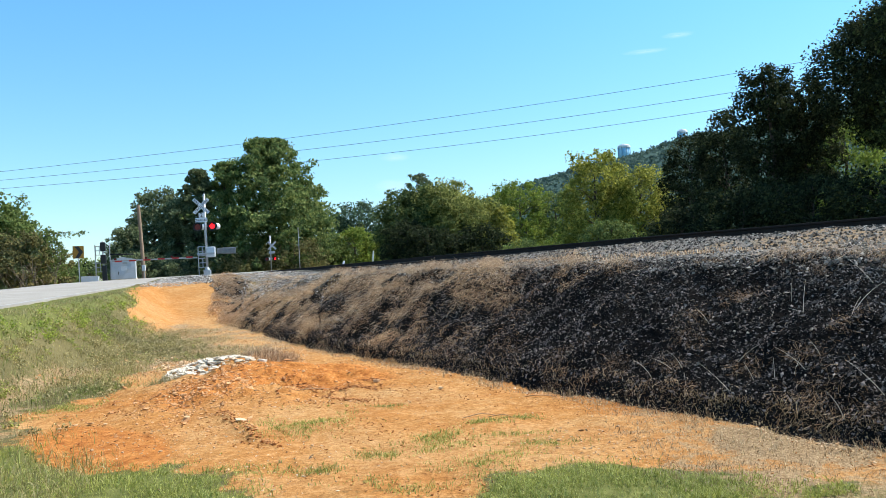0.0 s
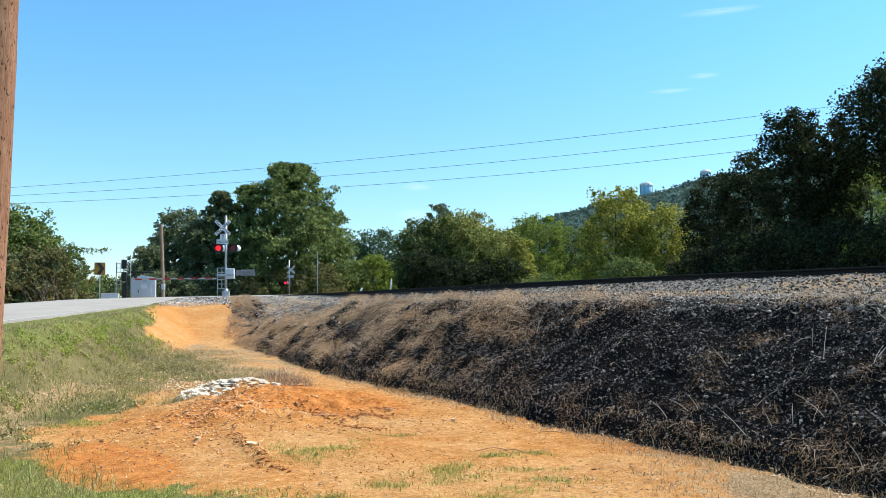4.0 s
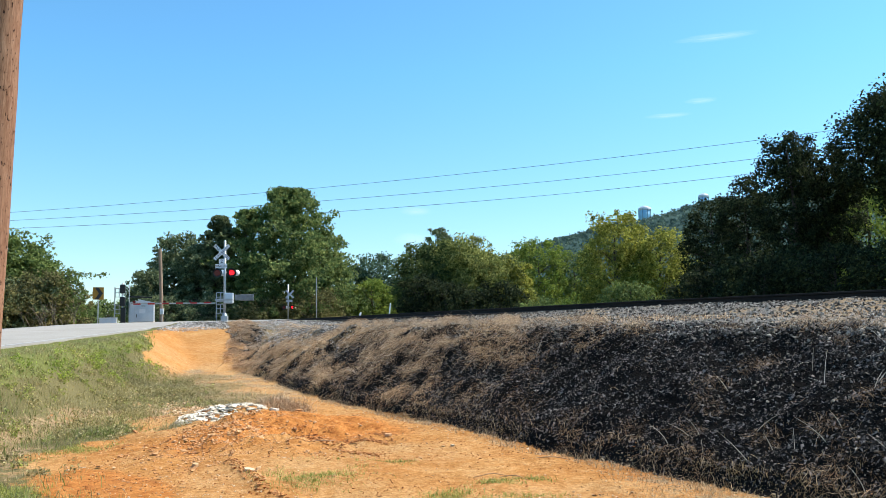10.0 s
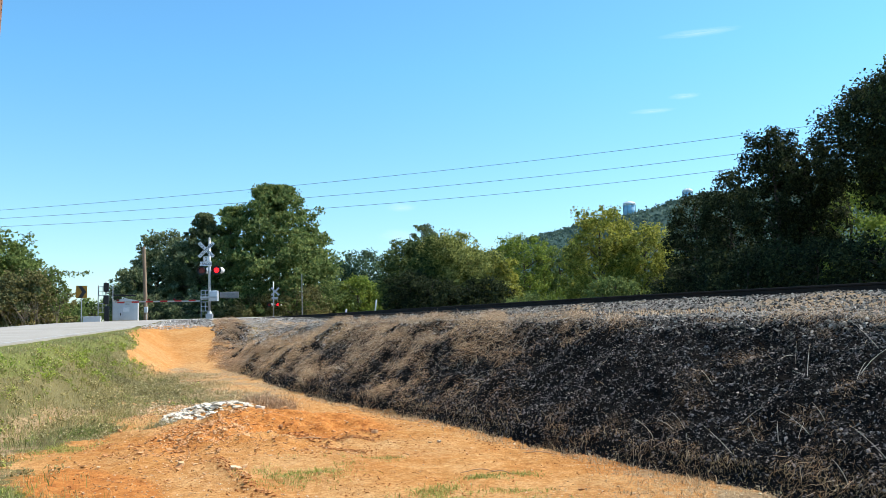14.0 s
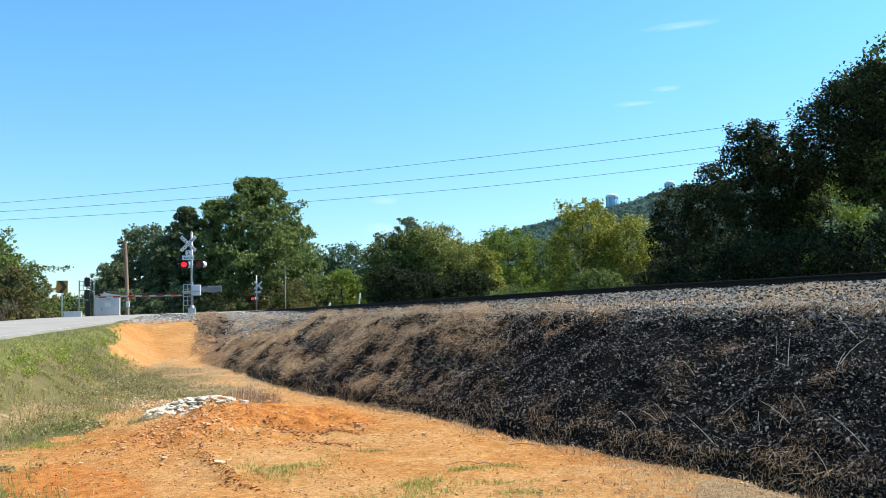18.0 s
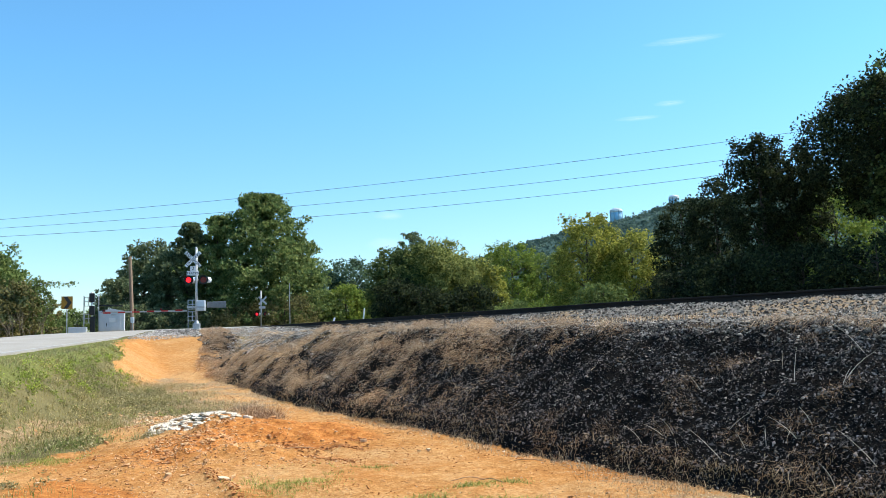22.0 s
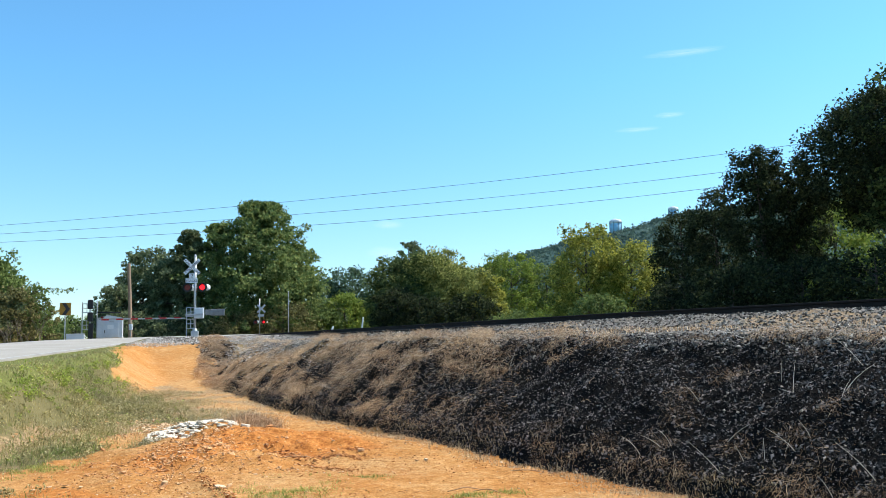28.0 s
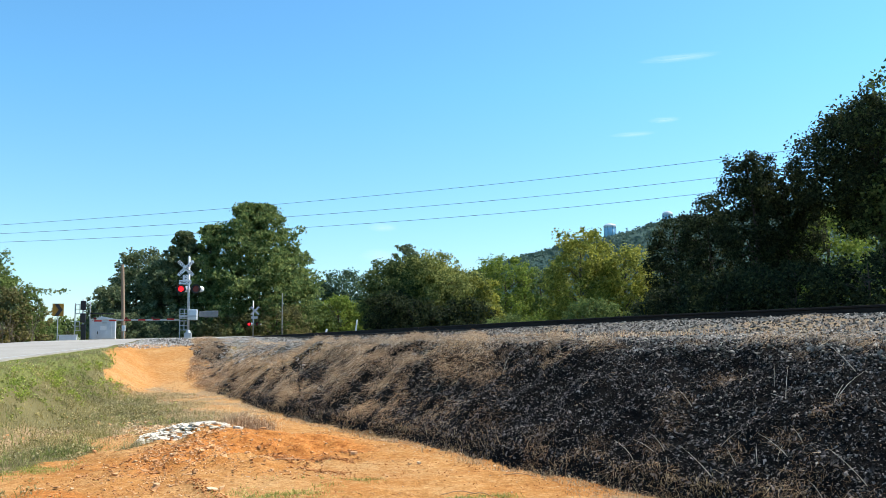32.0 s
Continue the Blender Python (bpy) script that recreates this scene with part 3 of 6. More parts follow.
# ---- the track ----
def build_track():
    track = thing("railway_track", "rusty steel rails on dark timber ties in ballast", "railway track", kind="structure")
    web = [(-0.075, 0), (0.075, 0), (0.07, 0.012), (0.012, 0.035), (0.01, 0.125), (0.036, 0.14), (0.037, 0.172), (0.028, 0.18), (-0.028, 0.18), (-0.037, 0.172), (-0.036, 0.14), (-0.01, 0.125), (-0.012, 0.035), (-0.07, 0.012)]
    for off in (0.0, GAUGE):
        bm = bmesh.new()
        k, rings = len(web), []
        for u in (-60, 16, 23, 30, 40, 50, 65, 90, 160, 400):
            rings.append([bm.verts.new(at_nu(RAIL_N + off + a, u, BED_Z + b - float(bed_drop(u)))) for a, b in web])
        for low, high in zip(rings, rings[1:]):
            for i in range(k):
                bm.faces.new((low[i], low[(i + 1) % k], high[(i + 1) % k], high[i]))
        bmesh.ops.recalc_face_normals(bm, faces=bm.faces)
        part("rail", bm, M_RAIL, track)
    me = None
    for i in range(290):
        u = -30 + i * 0.52
        if me is None:
            bm = box(bmesh.new(), (2.6, 0.22, 0.17), bevel=0.008)
            me = bpy.data.meshes.new("tie")
            bm.to_mesh(me)
            bm.free()
            me.materials.append(M_TIE)
        ob = new("tie", me)
        ob.parent = track
        ob.matrix_basis = Matrix.Translation(at_nu(RAIL_N + GAUGE / 2, u, BED_Z - 0.086 - float(bed_drop(u)))) @ pose(0, 0, 0, 0, 0, math.degrees(TRACK) + random.uniform(-0.6, 0.6))


build_track()


def leaf_cards(rng, clumps, per, size, flat=0.75, slim=0.72):
    """Small bent leaves about each clump, as quads; slim is their width over their length."""
    c = np.repeat(clumps, per, axis=0)
    m = len(c)
    way = rng.normal(size=(m, 3))
    way /= np.linalg.norm(way, axis=1)[:, None]
    p = c[:, :3] + way * (c[:, 3] * (0.05 + 1.2 * rng.random(m) ** 0.7))[:, None] * (1, 1, flat)
    nrm = way * 0.45 + rng.normal(size=(m, 3)) * 0.5 + (0, 0, 0.25)
    nrm /= np.linalg.norm(nrm, axis=1)[:, None]
    side = np.cross(nrm, rng.normal(size=(m, 3)))
    side /= np.linalg.norm(side, axis=1)[:, None]
    up = np.cross(nrm, side)
    s = size * (0.55 + 0.9 * rng.random(m))[:, None]
    bend = nrm * s * 0.25
    v = np.stack([p - side * s * 0.5, p - up * s * 0.5 * slim - bend, p + side * s * 0.5, p + up * s * 0.5 * slim - bend], 1).reshape(-1, 3)
    return v, np.arange(4 * m).reshape(-1, 4)


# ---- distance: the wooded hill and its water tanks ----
# the slope's blue-green includes the haze of distance
M_HILL = mottled("haze_tinted_slope", (0.026, 0.055, 0.05), (0.04, 0.078, 0.066), (0.06, 0.1, 0.08), 45, 6, 0.95, 0, 0, 0.01, 0.1, 0.55)


def hill_z(x, y):
    az, far = np.degrees(np.arctan2(x, y)), np.hypot(x, y)
    crest = np.interp(az, [-14, -6, 0, 3.5, 6, 9, 12, 14, 16.5, 19, 26, 36, 50], [0.0, 0.9, 2.6, 3.98, 4.83, 5.53, 6.03, 6.28, 6.83, 7.45, 8.3, 7.7, 5])
    top = np.tan(np.radians(crest)) * 1000
    return top * ramp01(430, 1000, far) * ramp01(1900, 1050, far) + 6 * fbm(x, y, 120, 3, 77) * ramp01(430, 700, far) + 0.4


def build_hill():
    gx, gy = np.meshgrid(np.linspace(-420, 1150, 110), np.linspace(330, 1750, 90))
    z = hill_z(gx, gy)
    k = np.arange(gx.size).reshape(gx.shape)
    f = np.stack([k[:-1, :-1], k[:-1, 1:], k[1:, 1:], k[1:, :-1]], -1).reshape(-1, 4)
    hill = tagged(new("hill", mesh_of("hill", np.stack([gx, gy, z], -1).reshape(-1, 3), f, M_HILL, True)), "distant wooded hill with blue haze mixed into its colour", "hill", kind="structure")
    rng = np.random.default_rng(4)
    m = 7500
    az, far = np.radians(rng.uniform(-9, 31, m)), 480 + 600 * rng.random(m) ** 0.6
    x, y = np.sin(az) * far, np.cos(az) * far
    clumps = np.column_stack([x, y, hill_z(x, y) - 0.5, rng.uniform(3.0, 6.0, m)])
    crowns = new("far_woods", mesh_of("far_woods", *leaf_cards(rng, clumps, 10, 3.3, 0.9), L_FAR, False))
    tagged(crowns, "treetops covering the distant hill, tinted blue-green for haze", "trees", kind="stuff")
    # the low tree line that closes the plain
    m = 1500
    az, far = np.radians(rng.uniform(-42, 42, m)), rng.uniform(190, 260, m)
    x, y = np.sin(az) * far, np.cos(az) * far
    tall = 4.5 + 3.0 * vnoise(np.degrees(az) * 0.7, 0 * az, 6)
    clumps = np.column_stack([x, y, 0.6 + tall * rng.random(m), rng.uniform(1.0, 2.0, m)])
    line = new("tree_line", mesh_of("tree_line", *leaf_cards(rng, clumps, 14, 1.2, 0.8), L_SHADED, False))
    tagged(line, "low dark line of trees across the plain", "trees", kind="stuff")


build_hill()


def water_tank(az, far, top_el, label, wide):
    p = polar(az, far)
    top = 1.6 + math.tan(radians(top_el)) * far
    tank = thing("water_tank", label, "water tower", Matrix.Translation((p.x, p.y, top - 24)), "water tanks on the hill")
    r = wide / 2
    body = rod(bmesh.new(), (0, 0, 6), (0, 0, 18.6), r * 0.84, segs=28)
    part("tank", body, M_TANK, tank, "pale blue steel drum", True)
    bm = rod(bmesh.new(), (0, 0, 18.4), (0, 0, 20.2), r * 0.84, r * 1.04, 28)
    rod(bm, (0, 0, 20.2), (0, 0, 22.4), r * 1.04, r * 0.86, 28)
    rod(bm, (0, 0, 22.4), (0, 0, 24), r * 0.86, r * 0.25, 28)
    part("dome", bm, M_TANKTOP, tank, "white painted dome", True)
    for i in range(8):
        a = i * math.pi / 4 + 0.2
        part("leg", rod(bmesh.new(), (r * 0.98 * math.cos(a), r * 0.98 * math.sin(a), -24), (r * 0.98 * math.cos(a), r * 0.98 * math.sin(a), 20), 0.45, segs=8), M_TANKLEG, tank, "grey-blue steel leg")
    bm = rod(bmesh.new(), (0, 0, 5.4), (0, 0, 6.0), r * 1.02, segs=28)
    part("walkway", bm, M_TANK, tank)


water_tank(14.27, 1010, 7.74, "pale blue water tank with a white dome on the hill", 15.5)
water_tank(18.2, 1060, 8.38, "pale water tank standing half behind trees on the hill", 13)


# ---- trees ----
def crown_points(rng, kind, h, w, low, count):
    """Middles and radii of the leaf clumps of a crown of the given kind."""
    if kind == "pine":
        pads = []
        for i in range(16):
            t, turn = 0.04 + 0.93 * i / 15 + rng.normal() * 0.015, rng.uniform(0, 6.28)
            env = 0.5 * w * np.interp(t, [0, 0.15, 0.35, 0.55, 0.75, 0.9, 1.0], [0.85, 0.97, 1.0, 0.88, 0.6, 0.33, 0.08])
            for j in range(9):
                a = turn + j * 0.698 + rng.normal() * 0.15
                for reach in (rng.uniform(0.7, 1.06), rng.uniform(0.45, 0.8), rng.uniform(0.1, 0.5)):
                    pads.append((env * reach * math.cos(a), env * reach * math.sin(a), t + 0.035 * (1 - reach) + rng.normal() * 0.012, (0.05 + 0.06 * rng.random()) * w * (0.6 + 0.5 * env / (0.5 * w))))
        pick = np.array(pads)[rng.integers(len(pads), size=count)]
        q = np.clip(rng.normal(size=(count, 3)), -1.4, 1.4) * pick[:, 3:] * 0.75
        z = np.minimum(low + (h - low) * pick[:, 2] + 0.5 * q[:, 2] + 0.18 * np.hypot(q[:, 0], q[:, 1]), h - 0.2)
        return np.column_stack([pick[:, 0] + q[:, 0], pick[:, 1] + q[:, 1], z, (0.3 + 0.3 * rng.random(count)) * pick[:, 3] + 0.1])
    # broad crowns: an uneven shell of clumps about an egg, with hollows, and twigs that stand out of it
    m, sx, sy = count * 4, rng.uniform(0, 90), rng.uniform(0, 90)
    a, t = rng.uniform(0, 2 * math.pi, m), rng.random(m)
    env = np.interp(t, [0, 0.1, 0.3, 0.5, 0.7, 0.85, 0.95, 1.0], [0.66, 0.86, 1.0, 0.99, 0.88, 0.7, 0.48, 0.22] if low < 0.15 * h else [0.3, 0.66, 0.98, 1.0, 0.9, 0.72, 0.5, 0.22])
    big = vnoise(1.5 * np.cos(a) + 2.6 * t + sx, 1.5 * np.sin(a) - 2.2 * t + sy, 3)
    small = vnoise(4.5 * np.cos(a) + 7 * t + sy, 4.5 * np.sin(a) - 7 * t + sx, 5)
    k = (1 - 0.65 * rng.random(m) ** 1.5) * (0.72 + 0.3 * big + 0.2 * small)
    out = rng.random(m) < 0.045
    k = np.where(out, k * rng.uniform(1.03, 1.14, m), k)
    r = 0.5 * w * env * k
    z = low + (h - low) * (0.03 + t * (0.9 + 0.2 * big)) + np.where(out, 0.03 * h * rng.random(m), 0)
    rad = (0.035 + 0.05 * rng.random(m)) * w + 0.1
    keep = np.flatnonzero((small + 0.4 * rng.random(m) > 0.3) & (rng.random(m) < 0.25 + 0.75 * env) & (z < h))[:count]
    return np.column_stack([r * np.cos(a), r * np.sin(a), z, np.where(out, 0.55, 1.0) * rad])[keep]


def tree(name, label, az, far, h, w, mat, kind="broad", low=None, clumps=90, per=60, leaf=0.3, seed=0, z0=None, category="tree", group=""):
    rng = np.random.default_rng(seed + 1000)
    p = polar(az, far)
    z0 = ground_z(p.x, p.y) if z0 is None else z0
    ob = thing(name, label, category, Matrix.Translation((p.x, p.y, z0)), group)
    low = h * 0.22 if low is None else low
    cl = crown_points(rng, kind, h, w, low, int(clumps * 2.5))
    lean = rng.normal(size=2) * 0.02 * h
    t = np.linspace(0, 1, 9)
    spine = np.column_stack([lean[0] * t**2 + 0.012 * h * np.sin(5 * t + seed), lean[1] * t**2, t * h * 0.93])
    r0 = 0.02 * h + 0.05
    v, f = tube(spine, r0 * (1 - 0.92 * t) * (1 + 0.6 * np.exp(-t * 25)), 9)
    trunk = new("trunk", mesh_of("trunk", v, f, M_BARK, True))
    trunk.parent = ob
    limbs = []
    for c in cl[:: max(1, len(cl) // 26)]:
        k = np.clip((c[2] - 0.25 * np.hypot(c[0], c[1]) - 0.05 * h) / (h * 0.93), 0.06, 0.95)
        a = np.array([np.interp(k, t, spine[:, j]) for j in range(3)])
        mid = (a + c[:3]) / 2 + (0, 0, 0.04 * h)
        r = r0 * (1 - 0.85 * k) * 0.4
        limbs.append(tube([a, mid, c[:3]], [r, r * 0.65, r * 0.15], 5))
    lv, lf = joined(limbs)
    limb = new("branchwork", mesh_of("branchwork", lv, lf, M_BARK, True))
    limb.parent = ob
    tagged(limb, kind="stuff")
    v, f = leaf_cards(rng, cl, int(per * 0.5), leaf * (1.2 if kind == "pine" else 0.76), 0.6 if kind == "pine" else 0.85, 0.42 if kind == "pine" else 0.72)
    crown = new("crown", mesh_of("crown", v, f, mat, False))
    crown.parent = ob
    tagged(crown, kind="stuff")
    return ob


TREES = (
    # beside the road, beyond the bend
    ("broadleaf_tree", "rounded green broadleaf tree at the roadside", -32.0, 66, 8.9, 9, L_GREEN, "broad", 0.3, 130, 70, 0.3),
    ("broadleaf_tree", "rounded green broadleaf tree at the roadside", -27.9, 68, 7.6, 7.2, L_GREEN, "broad", 0.2, 140, 70, 0.3),
    ("roadside_bush", "scraggy olive roadside bush with bare twigs", -30.0, 61, 4.4, 6, L_BROWN, "broad", 0.0, 70, 60, 0.24),
    ("roadside_bush", "scraggy olive roadside bush with bare twigs", -26.4, 62, 4.2, 4.4, L_BROWN, "broad", 0.0, 70, 60, 0.24),
    ("roadside_bush", "thin olive bush with drooping twigs", -25.0, 63, 4.4, 3.0, L_GREEN, "broad", 0.0, 34, 50, 0.22),
    ("roadside_bush", "thin olive bush with drooping twigs", -24.2, 66, 3.2, 2.4, L_BROWN, "broad", 0.0, 22, 40, 0.22),
    ("roadside_bush", "low dark bush beyond the crossing", -22.2, 110, 4.4, 7, L_GREEN, "broad", 0.0, 60, 50, 0.35),
    ("roadside_bush", "low dark bush beyond the crossing", -24.2, 112, 3.2, 7, L_BROWN, "broad", 0.0, 50, 50, 0.35),
    ("roadside_bush", "brown-green thicket at the roadside", -31.0, 78, 4.2, 7, L_BROWN, "broad", 0.0, 70, 50, 0.3),
    ("roadside_bush", "brown-green thicket at the roadside", -28.0, 79, 3.8, 7, L_BROWN, "broad", 0.0, 70, 50, 0.3),
    ("roadside_bush", "brown-green thicket at the roadside", -25.2, 80, 3.0, 6, L_GREEN, "broad", 0.0, 60, 50, 0.3),
    # dark grove behind the crossing
    ("oak_tree", "dark green oak tree in the grove", -19.8, 98, 6.8, 5.4, L_GROVE, "broad", 0.0, 140, 70, 0.36),
    ("oak_tree", "grey-green oak tree with thinning leaves", -18.3, 102, 11.0, 7.4, L_GROVE, "broad", 0.3, 200, 70, 0.36),
    ("oak_tree", "dark green oak tree in the grove", -16.8, 98, 9.6, 6.4, L_GROVE, "broad", 0.1, 160, 70, 0.36),
    ("pine_tree", "tall dark pine tree in the grove", -15.4, 96, 13.0, 7.6, L_GROVE, "pine", 0.4, 240, 70, 0.36),
    ("pine_tree", "tall green pine tree in the grove", -13.6, 95, 14.2, 7.4, L_PINE, "pine", 0.3, 190, 70, 0.36),
    ("pine_tree", "tallest green pine tree with layered limbs", -10.6, 93, 16.1, 15.5, L_PINE, "pine", 0.2, 580, 80, 0.34),
    ("pine_tree", "green pine tree at the grove's end", -8.4, 97, 11.2, 8, L_PINE, "pine", 0.2, 190, 70, 0.36),
    ("shrub", "dusty green shrub at the foot of the grove", -19.0, 92, 3.4, 7, L_GROVE, "broad", 0.0, 60, 50, 0.3),
    ("shrub", "dusty green shrub at the foot of the grove", -15.6, 90, 3.4, 7, L_GROVE, "broad", 0.0, 60, 50, 0.3),
    ("shrub", "dusty green shrub at the foot of the grove", -12.4, 88, 3.4, 7, L_BROWN, "broad", 0.0, 60, 50, 0.3),
    ("shrub", "dusty green shrub at the foot of the grove", -9.2, 87, 3.9, 7, L_BROWN, "broad", 0.0, 70, 50, 0.3),
    ("shrub", "dusty green shrub at the foot of the grove", -6.9, 90, 3.8, 6, L_GREEN, "broad", 0.0, 70, 50, 0.3),
    # gap with farther trees
    ("broadleaf_tree", "far green broadleaf tree", -6.5, 150, 11.6, 9, L_TEAL, "broad", 0.4, 120, 60, 0.5),
    ("broadleaf_tree", "far green broadleaf tree", -4.4, 148, 13.2, 13, L_TEAL, "broad", 0.2, 200, 60, 0.5),
    ("broadleaf_tree", "far green broadleaf tree", -1.6, 150, 11.0, 8, L_TEAL, "broad", 0.4, 110, 60, 0.5),
    ("shrub", "bright yellow-green shrub in the gap", -5.0, 92, 5.2, 6, L_BRIGHT, "broad", 0.0, 120, 50, 0.3),
    ("shrub", "bright yellow-green shrub in the gap", -3.3, 93, 4.3, 4.5, L_BRIGHT, "broad", 0.0, 80, 50, 0.3),
    # the hedge beyond the track; dark shrubs paint the shade below its crowns
    ("broadleaf_tree", "dark olive broadleaf tree", -0.7, 76, 7.0, 7.0, L_OAK, "broad", 0.0, 230, 70, 0.28),
    ("broadleaf_tree", "grey-green tree with a bare pointed top", -0.4, 79, 8.7, 3.8, L_GROVE, "broad", 0.1, 80, 70, 0.28),
    ("broadleaf_tree", "rounded olive tree with yellowing top", 3.3, 74, 7.3, 8.0, L_OLIVE, "broad", 0.0, 300, 70, 0.26),
    ("shrub", "shrub coloured dark for the shade below the trees", 0.2, 70, 4.4, 5, L_SHADED, "broad", 0.0, 90, 60, 0.26),
    ("shrub", "shrub coloured dark for the shade below the trees", 4.0, 70, 4.4, 5, L_SHADED, "broad", 0.0, 90, 60, 0.26),
    ("broadleaf_tree", "fresh green feathery tree", 6.8, 88, 8.2, 7, L_BRIGHT, "broad", 0.1, 150, 70, 0.28),
    ("broadleaf_tree", "fresh green feathery tree", 9.3, 90, 7.0, 6, L_GREEN, "broad", 0.1, 120, 60, 0.3),
    ("shrub", "green shrub behind the track", 7.4, 68, 2.9, 6, L_GREEN, "broad", 0.0, 80, 60, 0.24),
    ("shrub", "green shrub behind the track", 10.0, 66, 3.2, 4, L_BRIGHT, "broad", 0.0, 60, 60, 0.24),
    ("broadleaf_tree", "yellow-green tree with a sparse top", 12.2, 62, 9.0, 5.6, L_YELLOW, "broad", 0.0, 190, 70, 0.24),
    ("broadleaf_tree", "yellow-green tree with a sparse top", 15.2, 61, 7.4, 6.0, L_YELLOW, "broad", 0.0, 190, 70, 0.24),
    ("shrub", "dark shrub behind the track", 13.0, 56, 3.4, 5, L_GREEN, "broad", 0.0, 80, 60, 0.22),
    # the tall trees close behind the track, their shade put into dark leaves
    ("oak_tree", "tall dark oak tree behind the track", 18.7, 52, 8.2, 4.2, L_SHADED, "broad", 0.1, 150, 100, 0.19),
    ("oak_tree", "tall dark oak tree behind the track", 20.9, 48, 8.8, 4.2, L_SHADED, "broad", 0.1, 170, 100, 0.18),
    ("oak_tree", "tall dark oak tree behind the track", 23.8, 44, 10.1, 4.0, L_SHADED, "broad", 0.2, 190, 100, 0.17),
    ("oak_tree", "tall dark oak tree behind the track", 25.6, 45, 9.4, 4.0, L_SHADED, "broad", 3.4, 150, 100, 0.17),
    ("oak_tree", "tallest dark oak tree behind the track", 31.3, 42, 11.4, 7.0, L_SHADED, "broad", 5.4, 330, 110, 0.17),
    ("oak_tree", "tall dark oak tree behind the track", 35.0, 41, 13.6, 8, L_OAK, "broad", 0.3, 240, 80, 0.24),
    ("shrub", "undergrowth in shade-darkened leaves behind the track", 17.8, 44, 3.4, 4.6, L_SHADED, "broad", 0.0, 90, 70, 0.2),
    ("shrub", "undergrowth in shade-darkened leaves behind the track", 21.8, 41, 3.8, 5.2, L_SHADED, "broad", 0.0, 100, 70, 0.2),
    ("shrub", "undergrowth in shade-darkened leaves behind the track", 26.0, 39, 4.0, 5.4, L_SHADED, "broad", 0.0, 100, 70, 0.19),
    ("shrub", "undergrowth in shade-darkened leaves behind the track", 30.2, 37, 4.0, 5.4, L_SHADED, "broad", 0.0, 100, 70, 0.19),
    # yellow leaves stand in for sunlight on the hedge's right side
    ("broadleaf_tree", "tree in yellow leaf colour for the hedge's sunlit end", 4.9, 73, 6.4, 4.6, L_YELLOW, "broad", 0.0, 110, 70, 0.26),
    ("broadleaf_tree", "sunlit bright green tree behind the oaks", 27.9, 58, 9.0, 7, L_BRIGHT, "broad", 0.2, 150, 70, 0.26),
    # low growth that closes the gaps
    ("shrub", "dense green shrub in the gap", -2.2, 100, 5.2, 6.5, L_GREEN, "broad", 0.0, 90, 60, 0.3),
    ("shrub", "dense green shrub in the gap", -6.4, 100, 4.6, 8, L_GROVE, "broad", 0.0, 90, 60, 0.32),
    ("broadleaf_tree", "rounded olive tree in the hedge", 1.3, 75, 7.5, 7.4, L_OLIVE, "broad", 0.0, 260, 70, 0.26),
    # dark leaf colour again for the shade at the hedge's foot
    ("shrub", "shrub coloured dark for the shade below the trees", 2.2, 70, 3.8, 6, L_SHADED, "broad", 0.0, 90, 60, 0.26),
    ("shrub", "shrub coloured dark for the shade below the trees", -1.2, 72, 4.0, 5, L_SHADED, "broad", 0.0, 90, 60, 0.26),
    # more growth at the roadside
    ("broadleaf_tree", "green broadleaf tree at the roadside", -29.6, 67, 8.2, 8, L_GREEN, "broad", 0.0, 150, 70, 0.3),
    ("broadleaf_tree", "small green tree at the roadside", -26.6, 66, 5.8, 5.4, L_GREEN, "broad", 0.0, 110, 70, 0.28),
    ("roadside_bush", "dense green roadside bush", -27.8, 63, 3.8, 6.5, L_GROVE, "broad", 0.0, 110, 60, 0.26),
)
for i, row in enumerate(TREES):
    tree(*row, seed=i * 7)


